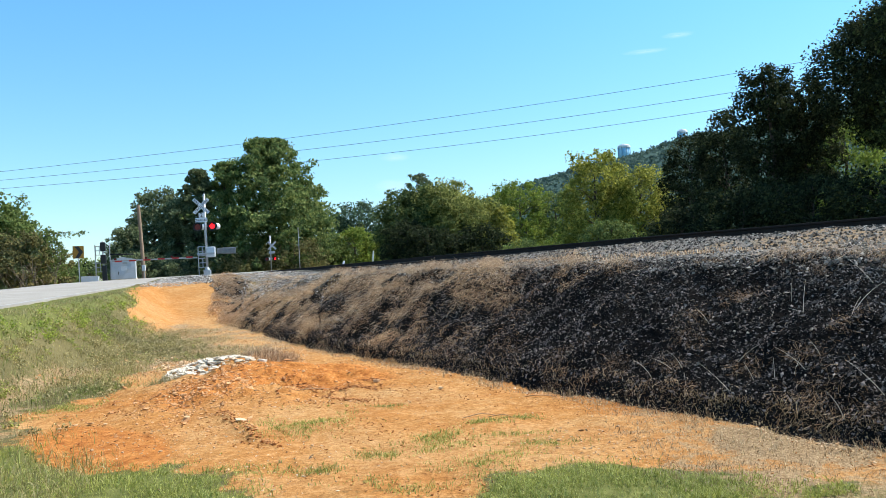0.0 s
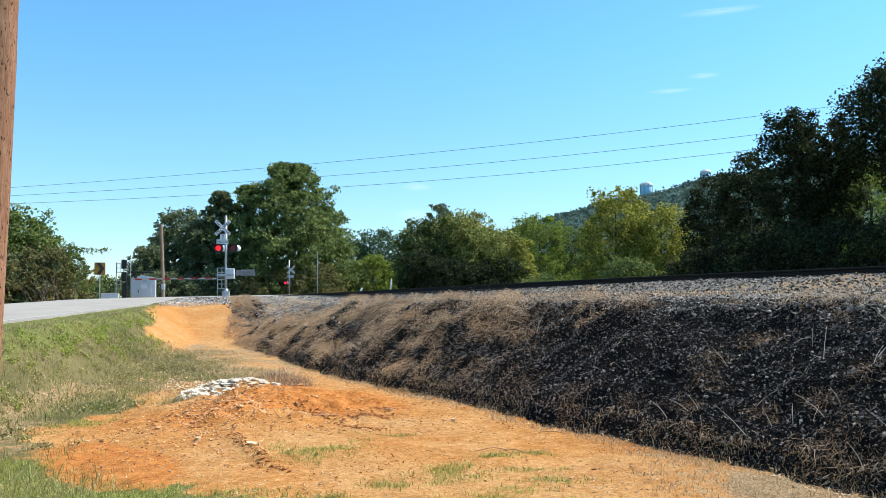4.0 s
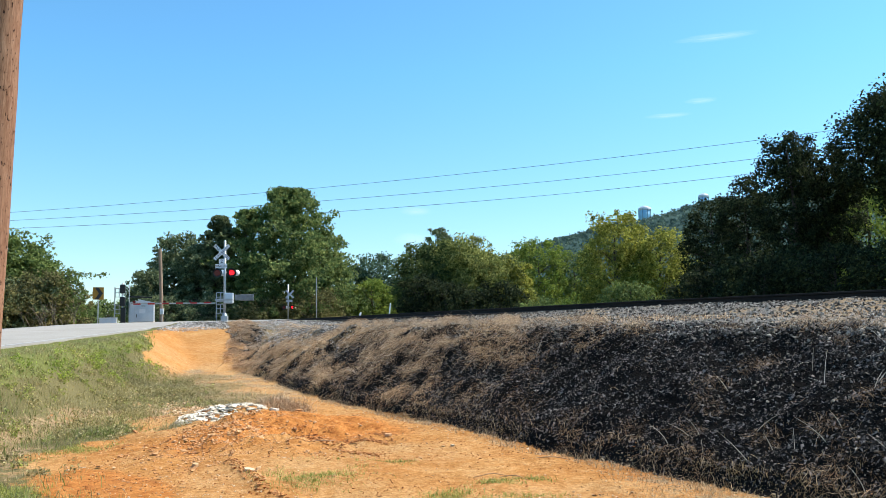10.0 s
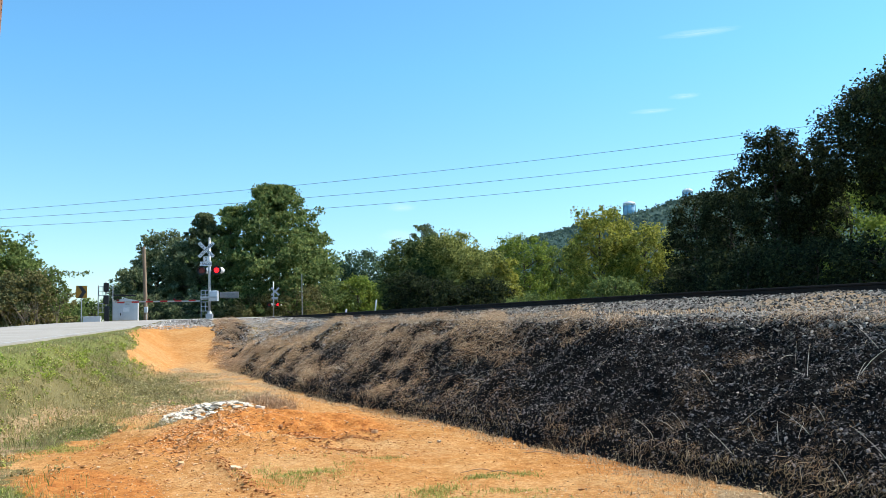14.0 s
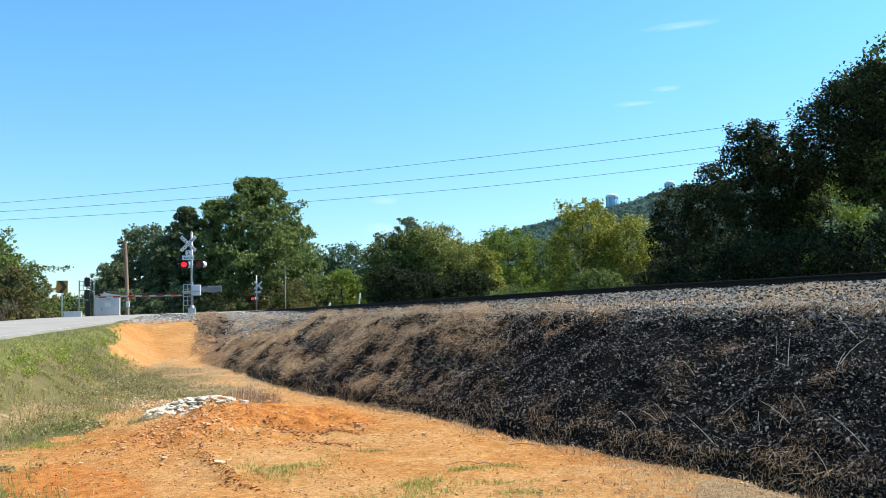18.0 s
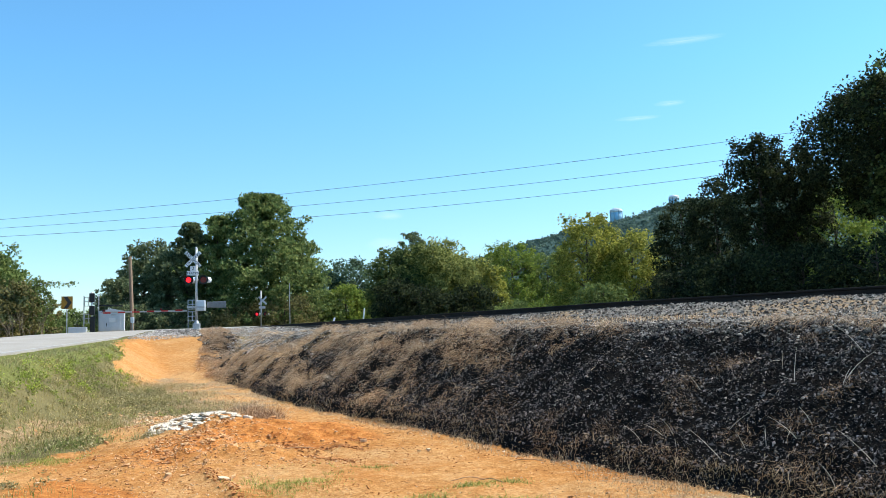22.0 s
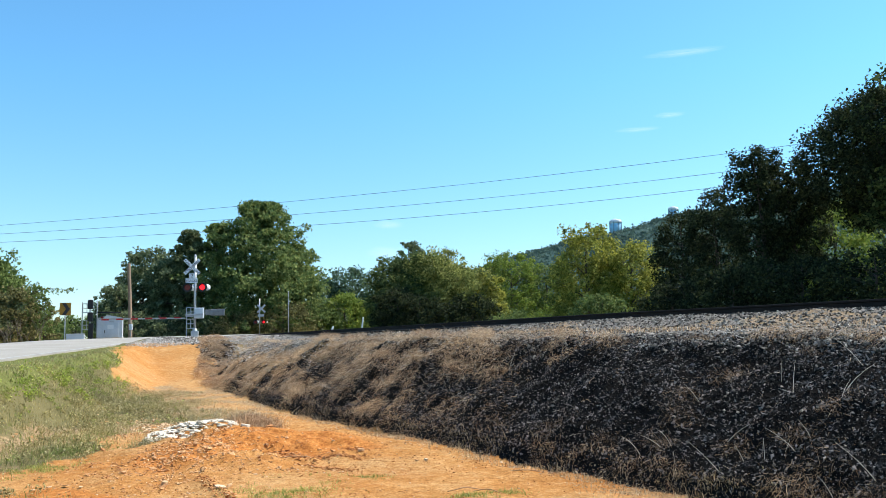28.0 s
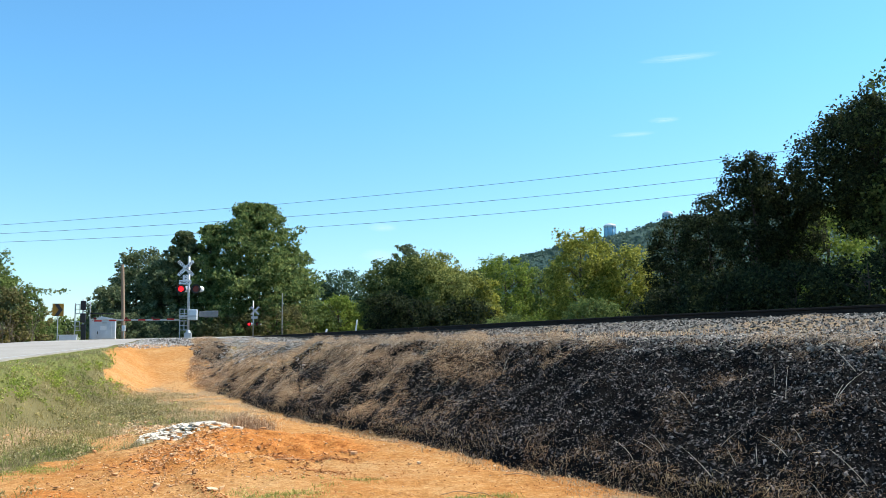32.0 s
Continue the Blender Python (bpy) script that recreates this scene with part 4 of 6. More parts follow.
# ---- the crossing ----
def lamp_pair(sig, z, lit_name, spread=0.4, r=0.15):
    """Two red flashers on a cross bar, each with its target, hood and lens; returns the glowing bulb, which shuttles between them."""
    part("cross_bar", rod(bmesh.new(), (-spread, 0.0, z), (spread, 0.0, z), 0.03), M_GALV, sig)
    for sx in (-1, 1):
        head = part("lamp_housing", rod(bmesh.new(), (sx * spread, -0.02, z), (sx * spread, -0.16, z), r * 0.8, r, 20), M_BLACK, sig, "black lamp housing", True)
        part("target", rod(bmesh.new(), (sx * spread, -0.150, z), (sx * spread, -0.162, z), r * 1.55, segs=28), M_BLACK, head)
        part("lens", rod(bmesh.new(), (sx * spread, -0.160, z), (sx * spread, -0.175, z), r, r * 0.95, 24), M_LENS, head, "dark red unlit lens")
        bm = bmesh.new()
        k = 16
        ring = []
        for i in range(k + 1):
            a = radians(-20 + 220 * i / k)
            ring.append([bm.verts.new((sx * spread + rr * math.cos(a), y, z + rr * math.sin(a))) for rr, y in ((r * 1.12, -0.16), (r * 1.12, -0.16 - 0.26 * max(0.1, math.sin(a) * 0.5 + 0.5)), (r * 1.18, -0.16 - 0.26 * max(0.1, math.sin(a) * 0.5 + 0.5)), (r * 1.18, -0.16))])
        for a, b in zip(ring, ring[1:]):
            for j in range(4):
                bm.faces.new((a[j], a[(j + 1) % 4], b[(j + 1) % 4], b[j]))
        part("hood", bm, M_BLACK, head)
        part("rear_lamp", rod(bmesh.new(), (sx * spread + 0.16, -0.1, z), (sx * spread + 0.24, 0.14, z), r * 0.75, r * 1.05, 20), M_WHITE, sig, "lamp facing the other way", True)
    bulb = part(lit_name, rod(bmesh.new(), (0, -0.178, 0), (0, -0.19, 0), r * 0.86, r * 0.7, 24), M_LIT, sig, "glowing red flasher light", True)
    bulb.matrix_basis = pose(-spread, 0, z)
    return bulb, spread, z


def crossbuck(sig, z, size, words, off_x=-0.16):
    """Two crossed blades, with the lettering where it faces the camera."""
    holder = part("crossbuck", rod(bmesh.new(), (0, -0.03, z), (off_x, -0.07, z), 0.03), M_GALV, sig)
    for a, text in ((45, words[0]), (-45, words[1])):
        y = -0.075 if a > 0 else -0.085
        bm = box(bmesh.new(), (size, 0.006, 0.2 * size / 1.22), (off_x, y, z), (0, a, 0), 0.0015)
        part("blade", bm, M_WHITE if text else M_GALV, holder, "white reflective crossbuck blade" if text else "grey back of a crossbuck blade")
        if text:
            for word, off in text:
                letters(word, 0.155 * size / 1.22, Matrix.Translation((off_x, y - 0.005, z)) @ pose(0, 0, 0, 0, a, 0) @ pose(off, 0, -0.075 * size / 1.22, 90, 0, 0), holder)


def letters(word, height_m, m, parent, wide=1.0):
    """Raised black lettering as a mesh."""
    cu = bpy.data.curves.new("lettering", "FONT")
    cu.body, cu.size, cu.align_x, cu.extrude = word, height_m / 0.72, "CENTER", 0.0015
    tmp = bpy.data.objects.new("lettering", cu)
    scene.collection.objects.link(tmp)
    me = bpy.data.meshes.new_from_object(tmp.evaluated_get(bpy.context.evaluated_depsgraph_get()))
    bpy.data.objects.remove(tmp)
    bpy.data.curves.remove(cu)
    me.materials.clear()
    me.materials.append(M_BLACK)
    ob = new("lettering", me)
    ob.parent = parent
    ob.matrix_basis = m
    return ob


def facing_eye(p, extra=0.0):
    """The turn about z by which a thing's front (-y) faces the camera's stand."""
    return math.degrees(math.atan2(-p[0], p[1])) + extra


def near_signal():
    p = polar(-15.07, 45.1)
    z = 1.77
    sig = thing("crossing_signal", "grey crossing signal mast with crossbuck, red flashers and lowered gate", "crossing signal", Matrix.Translation((p.x, p.y, z)) @ pose(0, 0, 0, 0, 0, 8))
    part("foundation", box(bmesh.new(), (0.6, 0.6, 0.7), (0, 0, -0.3), bevel=0.03), M_CONCRETE, sig, "concrete foundation block")
    bm = box(bmesh.new(), (0.36, 0.36, 0.3), (0, 0, 0.2), bevel=0.02)
    rod(bm, (0, 0, 0.33), (0, 0, 0.5), 0.15, 0.085, 16)
    part("junction_base", bm, M_GALV, sig, "cast aluminium base")
    part("mast", rod(bmesh.new(), (0, 0, 0.3), (0, 0, 4.34), 0.065, segs=18), M_GALV, sig, "", True)
    part("mast_cap", rod(bmesh.new(), (0, 0, 4.34), (0, 0, 4.45), 0.075, 0.03, 16), M_GALV, sig)
    crossbuck(sig, 3.78, 1.08, ((("RAIL", -0.31), ("ROAD", 0.31)), (("CROSSING", 0.0),)))
    plate = part("track_sign", box(bmesh.new(), (0.62, 0.006, 0.24), (-0.18, -0.08, 3.03), bevel=0.002), M_WHITE, sig, "white plate reading 2 TRACKS")
    letters("TRACKS", 0.12, pose(-0.18, -0.086, 2.97, 90, 0, 0), plate)
    plate = part("number_sign", box(bmesh.new(), (0.3, 0.006, 0.26), (-0.16, -0.08, 3.29), bevel=0.002), M_WHITE, sig)
    letters("2", 0.2, pose(-0.16, -0.086, 3.20, 90, 0, 0), plate)
    bulb = lamp_pair(sig, 2.67, "flasher_light", 0.38, 0.16)
    # gate mechanism
    mech = part("gate_mechanism", box(bmesh.new(), (0.46, 0.5, 0.56), (0.22, 0, 1.3), bevel=0.03), M_ALU, sig, "pale grey gate mechanism case")
    box_lid = part("case_door", box(bmesh.new(), (0.38, 0.02, 0.46), (0.22, -0.262, 1.3), bevel=0.006), M_ALU, mech)
    part("hinge", rod(bmesh.new(), (0.03, -0.275, 1.12), (0.03, -0.275, 1.48), 0.012, segs=8), M_GALV, box_lid)
    for s in (-0.3, 0.3):
        part("support_arm", box(bmesh.new(), (0.9, 0.03, 0.1), (0.0, s, 1.22), bevel=0.008), M_GALV, sig)
    weight = part("counterweight", box(bmesh.new(), (1.0, 0.07, 0.3), (1.0, 0.3, 1.34), (0, 0, 0), 0.02), M_STEEL, sig, "weathered grey counterweight plates")
    part("counterweight_plate", box(bmesh.new(), (0.7, 0.05, 0.36), (1.15, 0.36, 1.34), (0, 0, 0), 0.015), M_STEEL, weight)
    arm = part("gate_arm", box(bmesh.new(), (4.3, 0.04, 0.075), (-2.6, -0.3, 1.05), (0, 0.6, 0), 0.006), M_GATE, sig, "lowered white gate arm with red bands")
    for i in range(6):
        part("red_band", box(bmesh.new(), (0.36, 0.046, 0.081), (-0.85 - i * 0.72, -0.3, 1.052 - 0.0105 * (i * 0.72 - 1.7)), (0, 0.6, 0)), M_RED, arm, "red reflective band")
    for x in (-1.75, -3.05, -4.6):
        lamp = part("gate_lamp", box(bmesh.new(), (0.14, 0.12, 0.1), (x, -0.3, 1.15), bevel=0.02), M_BLACK, arm)
        part("gate_lens", rod(bmesh.new(), (x, -0.36, 1.15), (x, -0.375, 1.15), 0.05, segs=14), M_LENS, lamp)
    # step frames beside the mast
    for z0 in (0.5, 1.12):
        bm = bmesh.new()
        for a, b in (((-0.42, z0), (-0.42, z0 + 0.48)), ((-0.2, z0), (-0.2, z0 + 0.48)), ((-0.42, z0 + 0.48), (-0.06, z0 + 0.48)), ((-0.42, z0 + 0.24), (-0.06, z0 + 0.24)), ((-0.42, z0), (-0.06, z0))):
            rod(bm, (a[0], -0.1, a[1]), (b[0], -0.1, b[1]), 0.022, segs=8)
        part("step_frame", bm, M_GALV, sig, "galvanised step bracket")
    part("conduit", rod(bmesh.new(), (-0.42, -0.1, -0.02), (-0.42, -0.1, 1.5), 0.02, segs=8), M_GALV, sig)
    return bulb


def far_signal():
    p = polar(-10.8, 84)
    base = 1.55
    sig = thing("crossing_signal", "far crossing signal mast with red flashers beyond the track", "crossing signal", Matrix.Translation((p.x, p.y, base)) @ pose(0, 0, 0, 0, 0, 14))
    part("junction_base", box(bmesh.new(), (0.36, 0.36, 0.5), (0, 0, 0.2), bevel=0.03), M_GALV, sig)
    part("mast", rod(bmesh.new(), (0, 0, 0.3), (0, 0, 4.16), 0.06, segs=16), M_GALV, sig, "", True)
    crossbuck(sig, 3.14, 1.1, ((), ()), 0.16)
    part("track_sign", box(bmesh.new(), (0.62, 0.006, 0.24), (0.12, -0.06, 2.45), bevel=0.002), M_GALV, sig)
    return lamp_pair(sig, 1.79, "flasher_light", 0.42, 0.15)


NEAR_BULB, FAR_BULB = near_signal(), far_signal()


def equipment_house():
    p = polar(-20.35, 62)
    z = 1.89
    hut = thing("equipment_cabinet", "grey metal railway equipment cabinet with a low gabled roof", "equipment cabinet", Matrix.Translation((p.x, p.y, z)) @ pose(0, 0, 0, 0, 0, 17))
    part("base", box(bmesh.new(), (1.7, 1.5, 0.6), (0, 0, -0.22), bevel=0.02), M_CONCRETE, hut)
    part("body", box(bmesh.new(), (1.62, 1.5, 1.36), (0, 0, 0.76), bevel=0.015), M_ALU, hut)
    bm = bmesh.new()
    vs = [bm.verts.new(c) for c in ((-0.88, -0.85, 1.43), (0.88, -0.85, 1.43), (0, -0.85, 1.62), (-0.88, 0.85, 1.43), (0.88, 0.85, 1.43), (0, 0.85, 1.62))]
    for f in ((0, 1, 2), (3, 5, 4), (0, 2, 5, 3), (1, 4, 5, 2), (0, 3, 4, 1)):
        bm.faces.new([vs[i] for i in f])
    part("roof", bm, M_ALU, hut, "pale low gabled metal roof")
    door = part("door", box(bmesh.new(), (1.05, 0.03, 1.2), (0.05, -0.762, 0.74), bevel=0.008), M_ALU, hut)
    part("handle", box(bmesh.new(), (0.05, 0.05, 0.22), (-0.32, -0.79, 0.5), bevel=0.01), M_BLACK, door, "dark handle")
    part("notice", box(bmesh.new(), (0.4, 0.006, 0.3), (0.05, -0.78, 0.82)), M_WHITE, door, "small white notice")
    part("vent", box(bmesh.new(), (0.3, 0.02, 0.12), (0.1, -0.78, 1.2)), M_GALV, door)
    part("antenna", rod(bmesh.new(), (-0.85, -0.6, 0.1), (-0.85, -0.6, 2.7), 0.03, segs=8), M_GALV, hut, "thin metal antenna pipe")


equipment_house()


def left_signal():
    p = polar(-21.75, 60)
    z = 1.68
    sig = thing("signal_mast", "black-backed signal mast with metal step frames beside the road", "signal mast", Matrix.Translation((p.x, p.y, z)) @ pose(0, 0, 0, 0, 0, 14))
    part("mast", rod(bmesh.new(), (0.18, 0, 0), (0.18, 0, 2.95), 0.06, segs=14), M_GALV, sig, "", True)
    part("post", rod(bmesh.new(), (-0.32, 0, 0), (-0.32, 0, 2.7), 0.035, segs=10), M_GALV, sig)
    for z0 in (2.05, 1.2):
        part("signal_head", box(bmesh.new(), (0.34, 0.3, 0.62), (0.2, -0.1, z0 + 0.5), bevel=0.05), M_BLACK, sig, "black signal housing")
    for z0 in (0.85, 2.0):
        bm = bmesh.new()
        for a, b in (((-0.28, z0), (-0.28, z0 + 0.6)), ((-0.02, z0), (-0.02, z0 + 0.6)), ((-0.28, z0), (0.15, z0)), ((-0.28, z0 + 0.3), (0.15, z0 + 0.3)), ((-0.28, z0 + 0.6), (0.15, z0 + 0.6))):
            rod(bm, (a[0], -0.06, a[1]), (b[0], -0.06, b[1]), 0.024, segs=8)
        part("step_frame", bm, M_GALV, sig)
    part("case", box(bmesh.new(), (0.3, 0.26, 1.25), (0.24, -0.08, 0.64), bevel=0.03), M_BLACK, sig, "black equipment case below the signals")
    part("signal_arm", box(bmesh.new(), (1.5, 0.05, 0.09), (1.4, -0.2, 1.98), (0, 2, 0), 0.01), M_BLACK, sig, "dark gate arm end")


left_signal()


def chevron_sign():
    p = polar(-23.05, 54)
    z = 1.88
    sign = thing("chevron_sign", "yellow curve warning sign with a black chevron on a steel post", "road sign", Matrix.Translation((p.x, p.y, z)) @ pose(0, 0, 0, 0, 0, facing_eye(p)))
    part("post", box(bmesh.new(), (0.06, 0.05, 2.35), (0, 0.03, 0.95), bevel=0.008), M_GALV, sign)
    panel = part("panel", box(bmesh.new(), (0.62, 0.008, 0.76), (0, 0, 1.82), bevel=0.003), M_YELLOW, sign, "yellow sign panel")
    bm = bmesh.new()
    for y in (-0.007, -0.012):
        for c in ((-0.2, 2.18), (0.02, 2.18), (0.26, 1.82), (0.02, 1.46), (-0.2, 1.46), (0.03, 1.82)):
            bm.verts.new((c[0], y, c[1]))
    bm.verts.ensure_lookup_table()
    v = list(bm.verts)
    bm.faces.new(v[6:12])
    for i in range(6):
        bm.faces.new((v[i], v[(i + 1) % 6], v[6 + (i + 1) % 6], v[6 + i]))
    bmesh.ops.recalc_face_normals(bm, faces=bm.faces)
    part("chevron", bm, M_BLACK, panel, "black chevron pointing along the bend")


chevron_sign()


def utility_box():
    p = polar(-22.42, 58)
    z = 1.83
    ob = thing("utility_box", "low grey metal utility box at the roadside", "utility box", Matrix.Translation((p.x, p.y, z)) @ pose(0, 0, 0, 0, 0, 18))
    part("body", box(bmesh.new(), (1.05, 0.6, 0.6), (0, 0, 0.07), bevel=0.02), M_ALU, ob)
    part("lid", box(bmesh.new(), (1.11, 0.66, 0.05), (0, 0, 0.39), bevel=0.015), M_ALU, ob)


utility_box()


def wood_pole(p, z, tall, r1, r2, lean, mat, label, fittings):
    ob = thing("utility_pole", label, "utility pole", Matrix.Translation((p.x, p.y, z)) @ pose(0, 0, 0, *lean))
    t = np.linspace(0, 1, 22)
    rng = np.random.default_rng(3)
    v, f = tube(np.column_stack([0.02 * np.sin(4 * t), 0.015 * np.cos(3 * t), -0.6 + t * (tall + 0.6)]), r1 + (r2 - r1) * t, 22)
    v = v + rng.normal(size=v.shape) * 0.003
    shaft = new("shaft", mesh_of("shaft", v, f, mat, True))
    shaft.parent = ob
    part("pole_cap", rod(bmesh.new(), (0.02 * math.sin(4), 0.015 * math.cos(3), tall - 0.01), (0.02 * math.sin(4), 0.015 * math.cos(3), tall + 0.02), r2, r2 * 0.8, 16), mat, ob)
    for a, b, r in fittings:
        part("meter_box", box(bmesh.new(), (0.22, 0.16, 0.4), (a, b, r), bevel=0.02), M_ALU, ob, "grey meter box")
        part("conduit", rod(bmesh.new(), (a, b * 0.9, 0.0), (a, b * 0.9, r), 0.025, segs=8), M_GALV, ob)


wood_pole(polar(-30.1, 9.0), 0.0, 9.0, 0.185, 0.145, (0, 2.2, 0), M_POLE, "weathered brown wooden utility pole with holes and cracks", ())
far = polar(-19.15, 60)
wood_pole(far, 1.9, 5.15, 0.135, 0.11, (0, -1.5, 0), M_POLE_FAR, "short grey wooden service pole behind the crossing", ((0.12, -0.2, 0.75),))


def thin_post(az, far, base, tall, r, mat, name, label, lean=0.0):
    p = polar(az, far)
    ob = thing(name, label, name.replace("_", " "), Matrix.Translation((p.x, p.y, base)) @ pose(0, 0, 0, 0, lean, 0))
    part("post", rod(bmesh.new(), (0, 0, -0.3), (0, 0, tall), r, r * 0.9, 12), mat, ob)
    part("post_cap", rod(bmesh.new(), (0, 0, tall), (0, 0, tall + r), r * 0.9, r * 0.3, 12), mat, ob)


thin_post(-3.85, 70, 1.5, 1.75, 0.07, M_WHITE, "marker_post", "leaning white marker post beside the track", 7)
thin_post(-6.1, 70, 1.4, 1.15, 0.09, M_WHITE, "marker_post", "short white marker post beside the track", 20)
thin_post(-8.85, 80, 1.2, 5.0, 0.035, M_GALV, "steel_pole", "thin grey steel pole before the trees")


def wires():
    for i, (el0, el1, el2) in enumerate(((7.28, 10.22, 11.75), (6.77, 9.17, 10.58), (6.27, 8.27, 9.65))):
        far = (150.0, 118.0, 104.0)
        pts = []
        for az, el, d in ((-40, el0 - 1.05, 168.0), (-28.3, el0, far[0]), (-1.3, el1, far[1]), (25.5, el2, far[2]), (40, el2 + 0.1, 100.0)):
            p = polar(az, d)
            pts.append((p.x, p.y, 1.6 + math.tan(radians(el)) * d))
        pts = np.array(pts)
        t = np.linspace(0, 4, 60)
        knots = np.arange(5)
        v, f = tube(np.column_stack([np.polyval(np.polyfit(knots, pts[:, j], 4), t) for j in range(3)]), np.full(60, 0.028), 5)
        tagged(new("power_line", mesh_of("power_line", v, f, M_WIRE, True)), "thin dark overhead power line crossing the sky", "power line", "overhead lines")


wires()




# ---- the bank: stones, dead vines, straw ----
def lumps(rng, x, y, z, size, flat=0.62, form=(1.25, 0.9, 0.75)):
    """Broken stones: eight-sided, every corner moved, turned at random."""
    m = len(x)
    c = np.array([[1, 0, 0], [-1, 0, 0], [0, 1, 0], [0, -1, 0], [0, 0, 1], [0, 0, -1]], float)
    v = c[None] * (0.75 + 0.6 * rng.random((m, 6, 1))) + rng.normal(size=(m, 6, 3)) * 0.24
    q = rng.normal(size=(m, 4))
    q /= np.linalg.norm(q, axis=1)[:, None]
    w, i, j, k = q.T
    r = np.stack([1 - 2 * (j * j + k * k), 2 * (i * j - k * w), 2 * (i * k + j * w), 2 * (i * j + k * w), 1 - 2 * (i * i + k * k), 2 * (j * k - i * w),
                  2 * (i * k - j * w), 2 * (j * k + i * w), 1 - 2 * (i * i + j * j)], 1).reshape(m, 3, 3)
    v = np.einsum("mij,mkj->mki", r, v * form) * (1, 1, flat) * size[:, None, None]
    v = v + np.stack([x, y, z + 0.3 * size], 1)[:, None]
    f = np.array([[0, 2, 4], [2, 1, 4], [1, 3, 4], [3, 0, 4], [2, 0, 5], [1, 2, 5], [3, 1, 5], [0, 3, 5]])
    return v.reshape(-1, 3), (f[None] + 6 * np.arange(m)[:, None, None]).reshape(-1, 3)


def shards(rng, x, y, z, size):
    """Small broken chips: four-sided, turned at random."""
    m = len(x)
    v = rng.normal(size=(m, 4, 3)) * 0.75 * (1, 1, 0.7)
    v = v * size[:, None, None] + np.stack([x, y, z + 0.3 * size], 1)[:, None]
    f = np.array([[0, 1, 2], [0, 3, 1], [0, 2, 3], [1, 3, 2]])
    return v.reshape(-1, 3), (f[None] + 4 * np.arange(m)[:, None, None]).reshape(-1, 3)


def blades(rng, x, y, z, length, width, lean=0.5, curl=0.8, fall=None):
    """Grass blades and stems: narrow strips of two bent pieces."""
    m = len(x)
    a, b = rng.uniform(0, 2 * np.pi, m), rng.uniform(0, 2 * np.pi, m)
    if fall is not None:
        a = fall + rng.normal(0, 0.9, m)
    out = np.stack([np.cos(a), np.sin(a), 0 * a], 1)
    side = np.stack([np.cos(b), np.sin(b), 0.3 * rng.normal(size=m)], 1) * (width / 2)[:, None]
    tilt = np.clip(np.abs(rng.normal(0, lean, m)), 0, 1.35)
    p0 = np.stack([x, y, z - 0.01], 1)
    p1 = p0 + (np.cos(tilt)[:, None] * np.array([0, 0, 1]) + np.sin(tilt)[:, None] * out) * (length * 0.55)[:, None]
    t2 = np.clip(tilt + curl * rng.random(m) * 1.6, 0, 2.4)
    p2 = p1 + (np.cos(t2)[:, None] * np.array([0, 0, 1]) + np.sin(t2)[:, None] * out) * (length * 0.45)[:, None]
    v = np.stack([p0 - side, p0 + side, p1 - 0.8 * side, p1 + 0.8 * side, p2 - 0.2 * side, p2 + 0.2 * side], 1).reshape(-1, 3)
    f = np.array([[0, 1, 3, 2], [2, 3, 5, 4]])
    return v, (f[None] + 6 * np.arange(m)[:, None, None]).reshape(-1, 4)


def thatch(rng, x, y, z, length, width, loose=0.42, lift=0.3):
    """Dead blades that hang down the bank's slope in bent strands."""
    m = len(x)
    down, off = np.array([-NX * 0.83, -NY * 0.83, -0.56]), np.array([-NX * 0.56, -NY * 0.56, 0.83])
    d = down + rng.normal(size=(m, 3)) * loose + off * (np.abs(rng.normal(size=m)) * lift)[:, None]
    d /= np.linalg.norm(d, axis=1)[:, None]
    e = d + rng.normal(size=(m, 3)) * 0.5 - (0, 0, 0.25)
    e /= np.linalg.norm(e, axis=1)[:, None]
    side = np.cross(d, off + rng.normal(size=(m, 3)) * 0.5)
    side *= (width / 2 / (np.linalg.norm(side, axis=1) + 1e-6))[:, None]
    p0 = np.stack([x, y, z], 1)
    p1 = p0 + d * (0.55 * length)[:, None]
    p2 = p1 + e * (0.45 * length)[:, None]
    v = np.stack([p0 - side, p0 + side, p1 - 0.8 * side, p1 + 0.8 * side, p2 - 0.2 * side, p2 + 0.2 * side], 1).reshape(-1, 3)
    f = np.array([[0, 1, 3, 2], [2, 3, 5, 4]])
    return v, (f[None] + 6 * np.arange(m)[:, None, None]).reshape(-1, 4)


def strewn(rng, count, u0, u1, n0, n1, keep=None, near=1.0):
    """Places on the bank, thicker towards the camera, kept by a chance."""
    u = u0 + (u1 - u0) * rng.random(count) ** near
    n = rng.uniform(n0, n1, count)
    if n1 < 9:
        n = n + drawn_back(u)
    if keep is not None:
        k = rng.random(count) < keep(n, u)
        u, n = u[k], n[k]
    x, y = NX * n + UX * u, NY * n + UY * u
    return x, y, height(x, y), n, u


def road_side(x, y):
    d, _, side = near_road(x, y)
    return d * side - ROAD_W / 2


def stuff(name, label, category, arrays, mat):
    return tagged(new(name, mesh_of(name, *arrays, mat)), label, category, kind="stuff")


M_SOOT = mottled("sooty_ballast", (0.003, 0.0025, 0.0023), (0.009, 0.0075, 0.007), (0.36, 0.305, 0.278), 0.2, 0.012, 0.8, 0, 0.3, 0.004, 0.06, 0.85)
M_BALLAST = mottled("grey_ballast", (0.018, 0.015, 0.012), (0.11, 0.094, 0.077), (0.48, 0.43, 0.365), 0.2, 0.012, 0.9, 0, 0.3, 0.004, 0.15, 0.8)
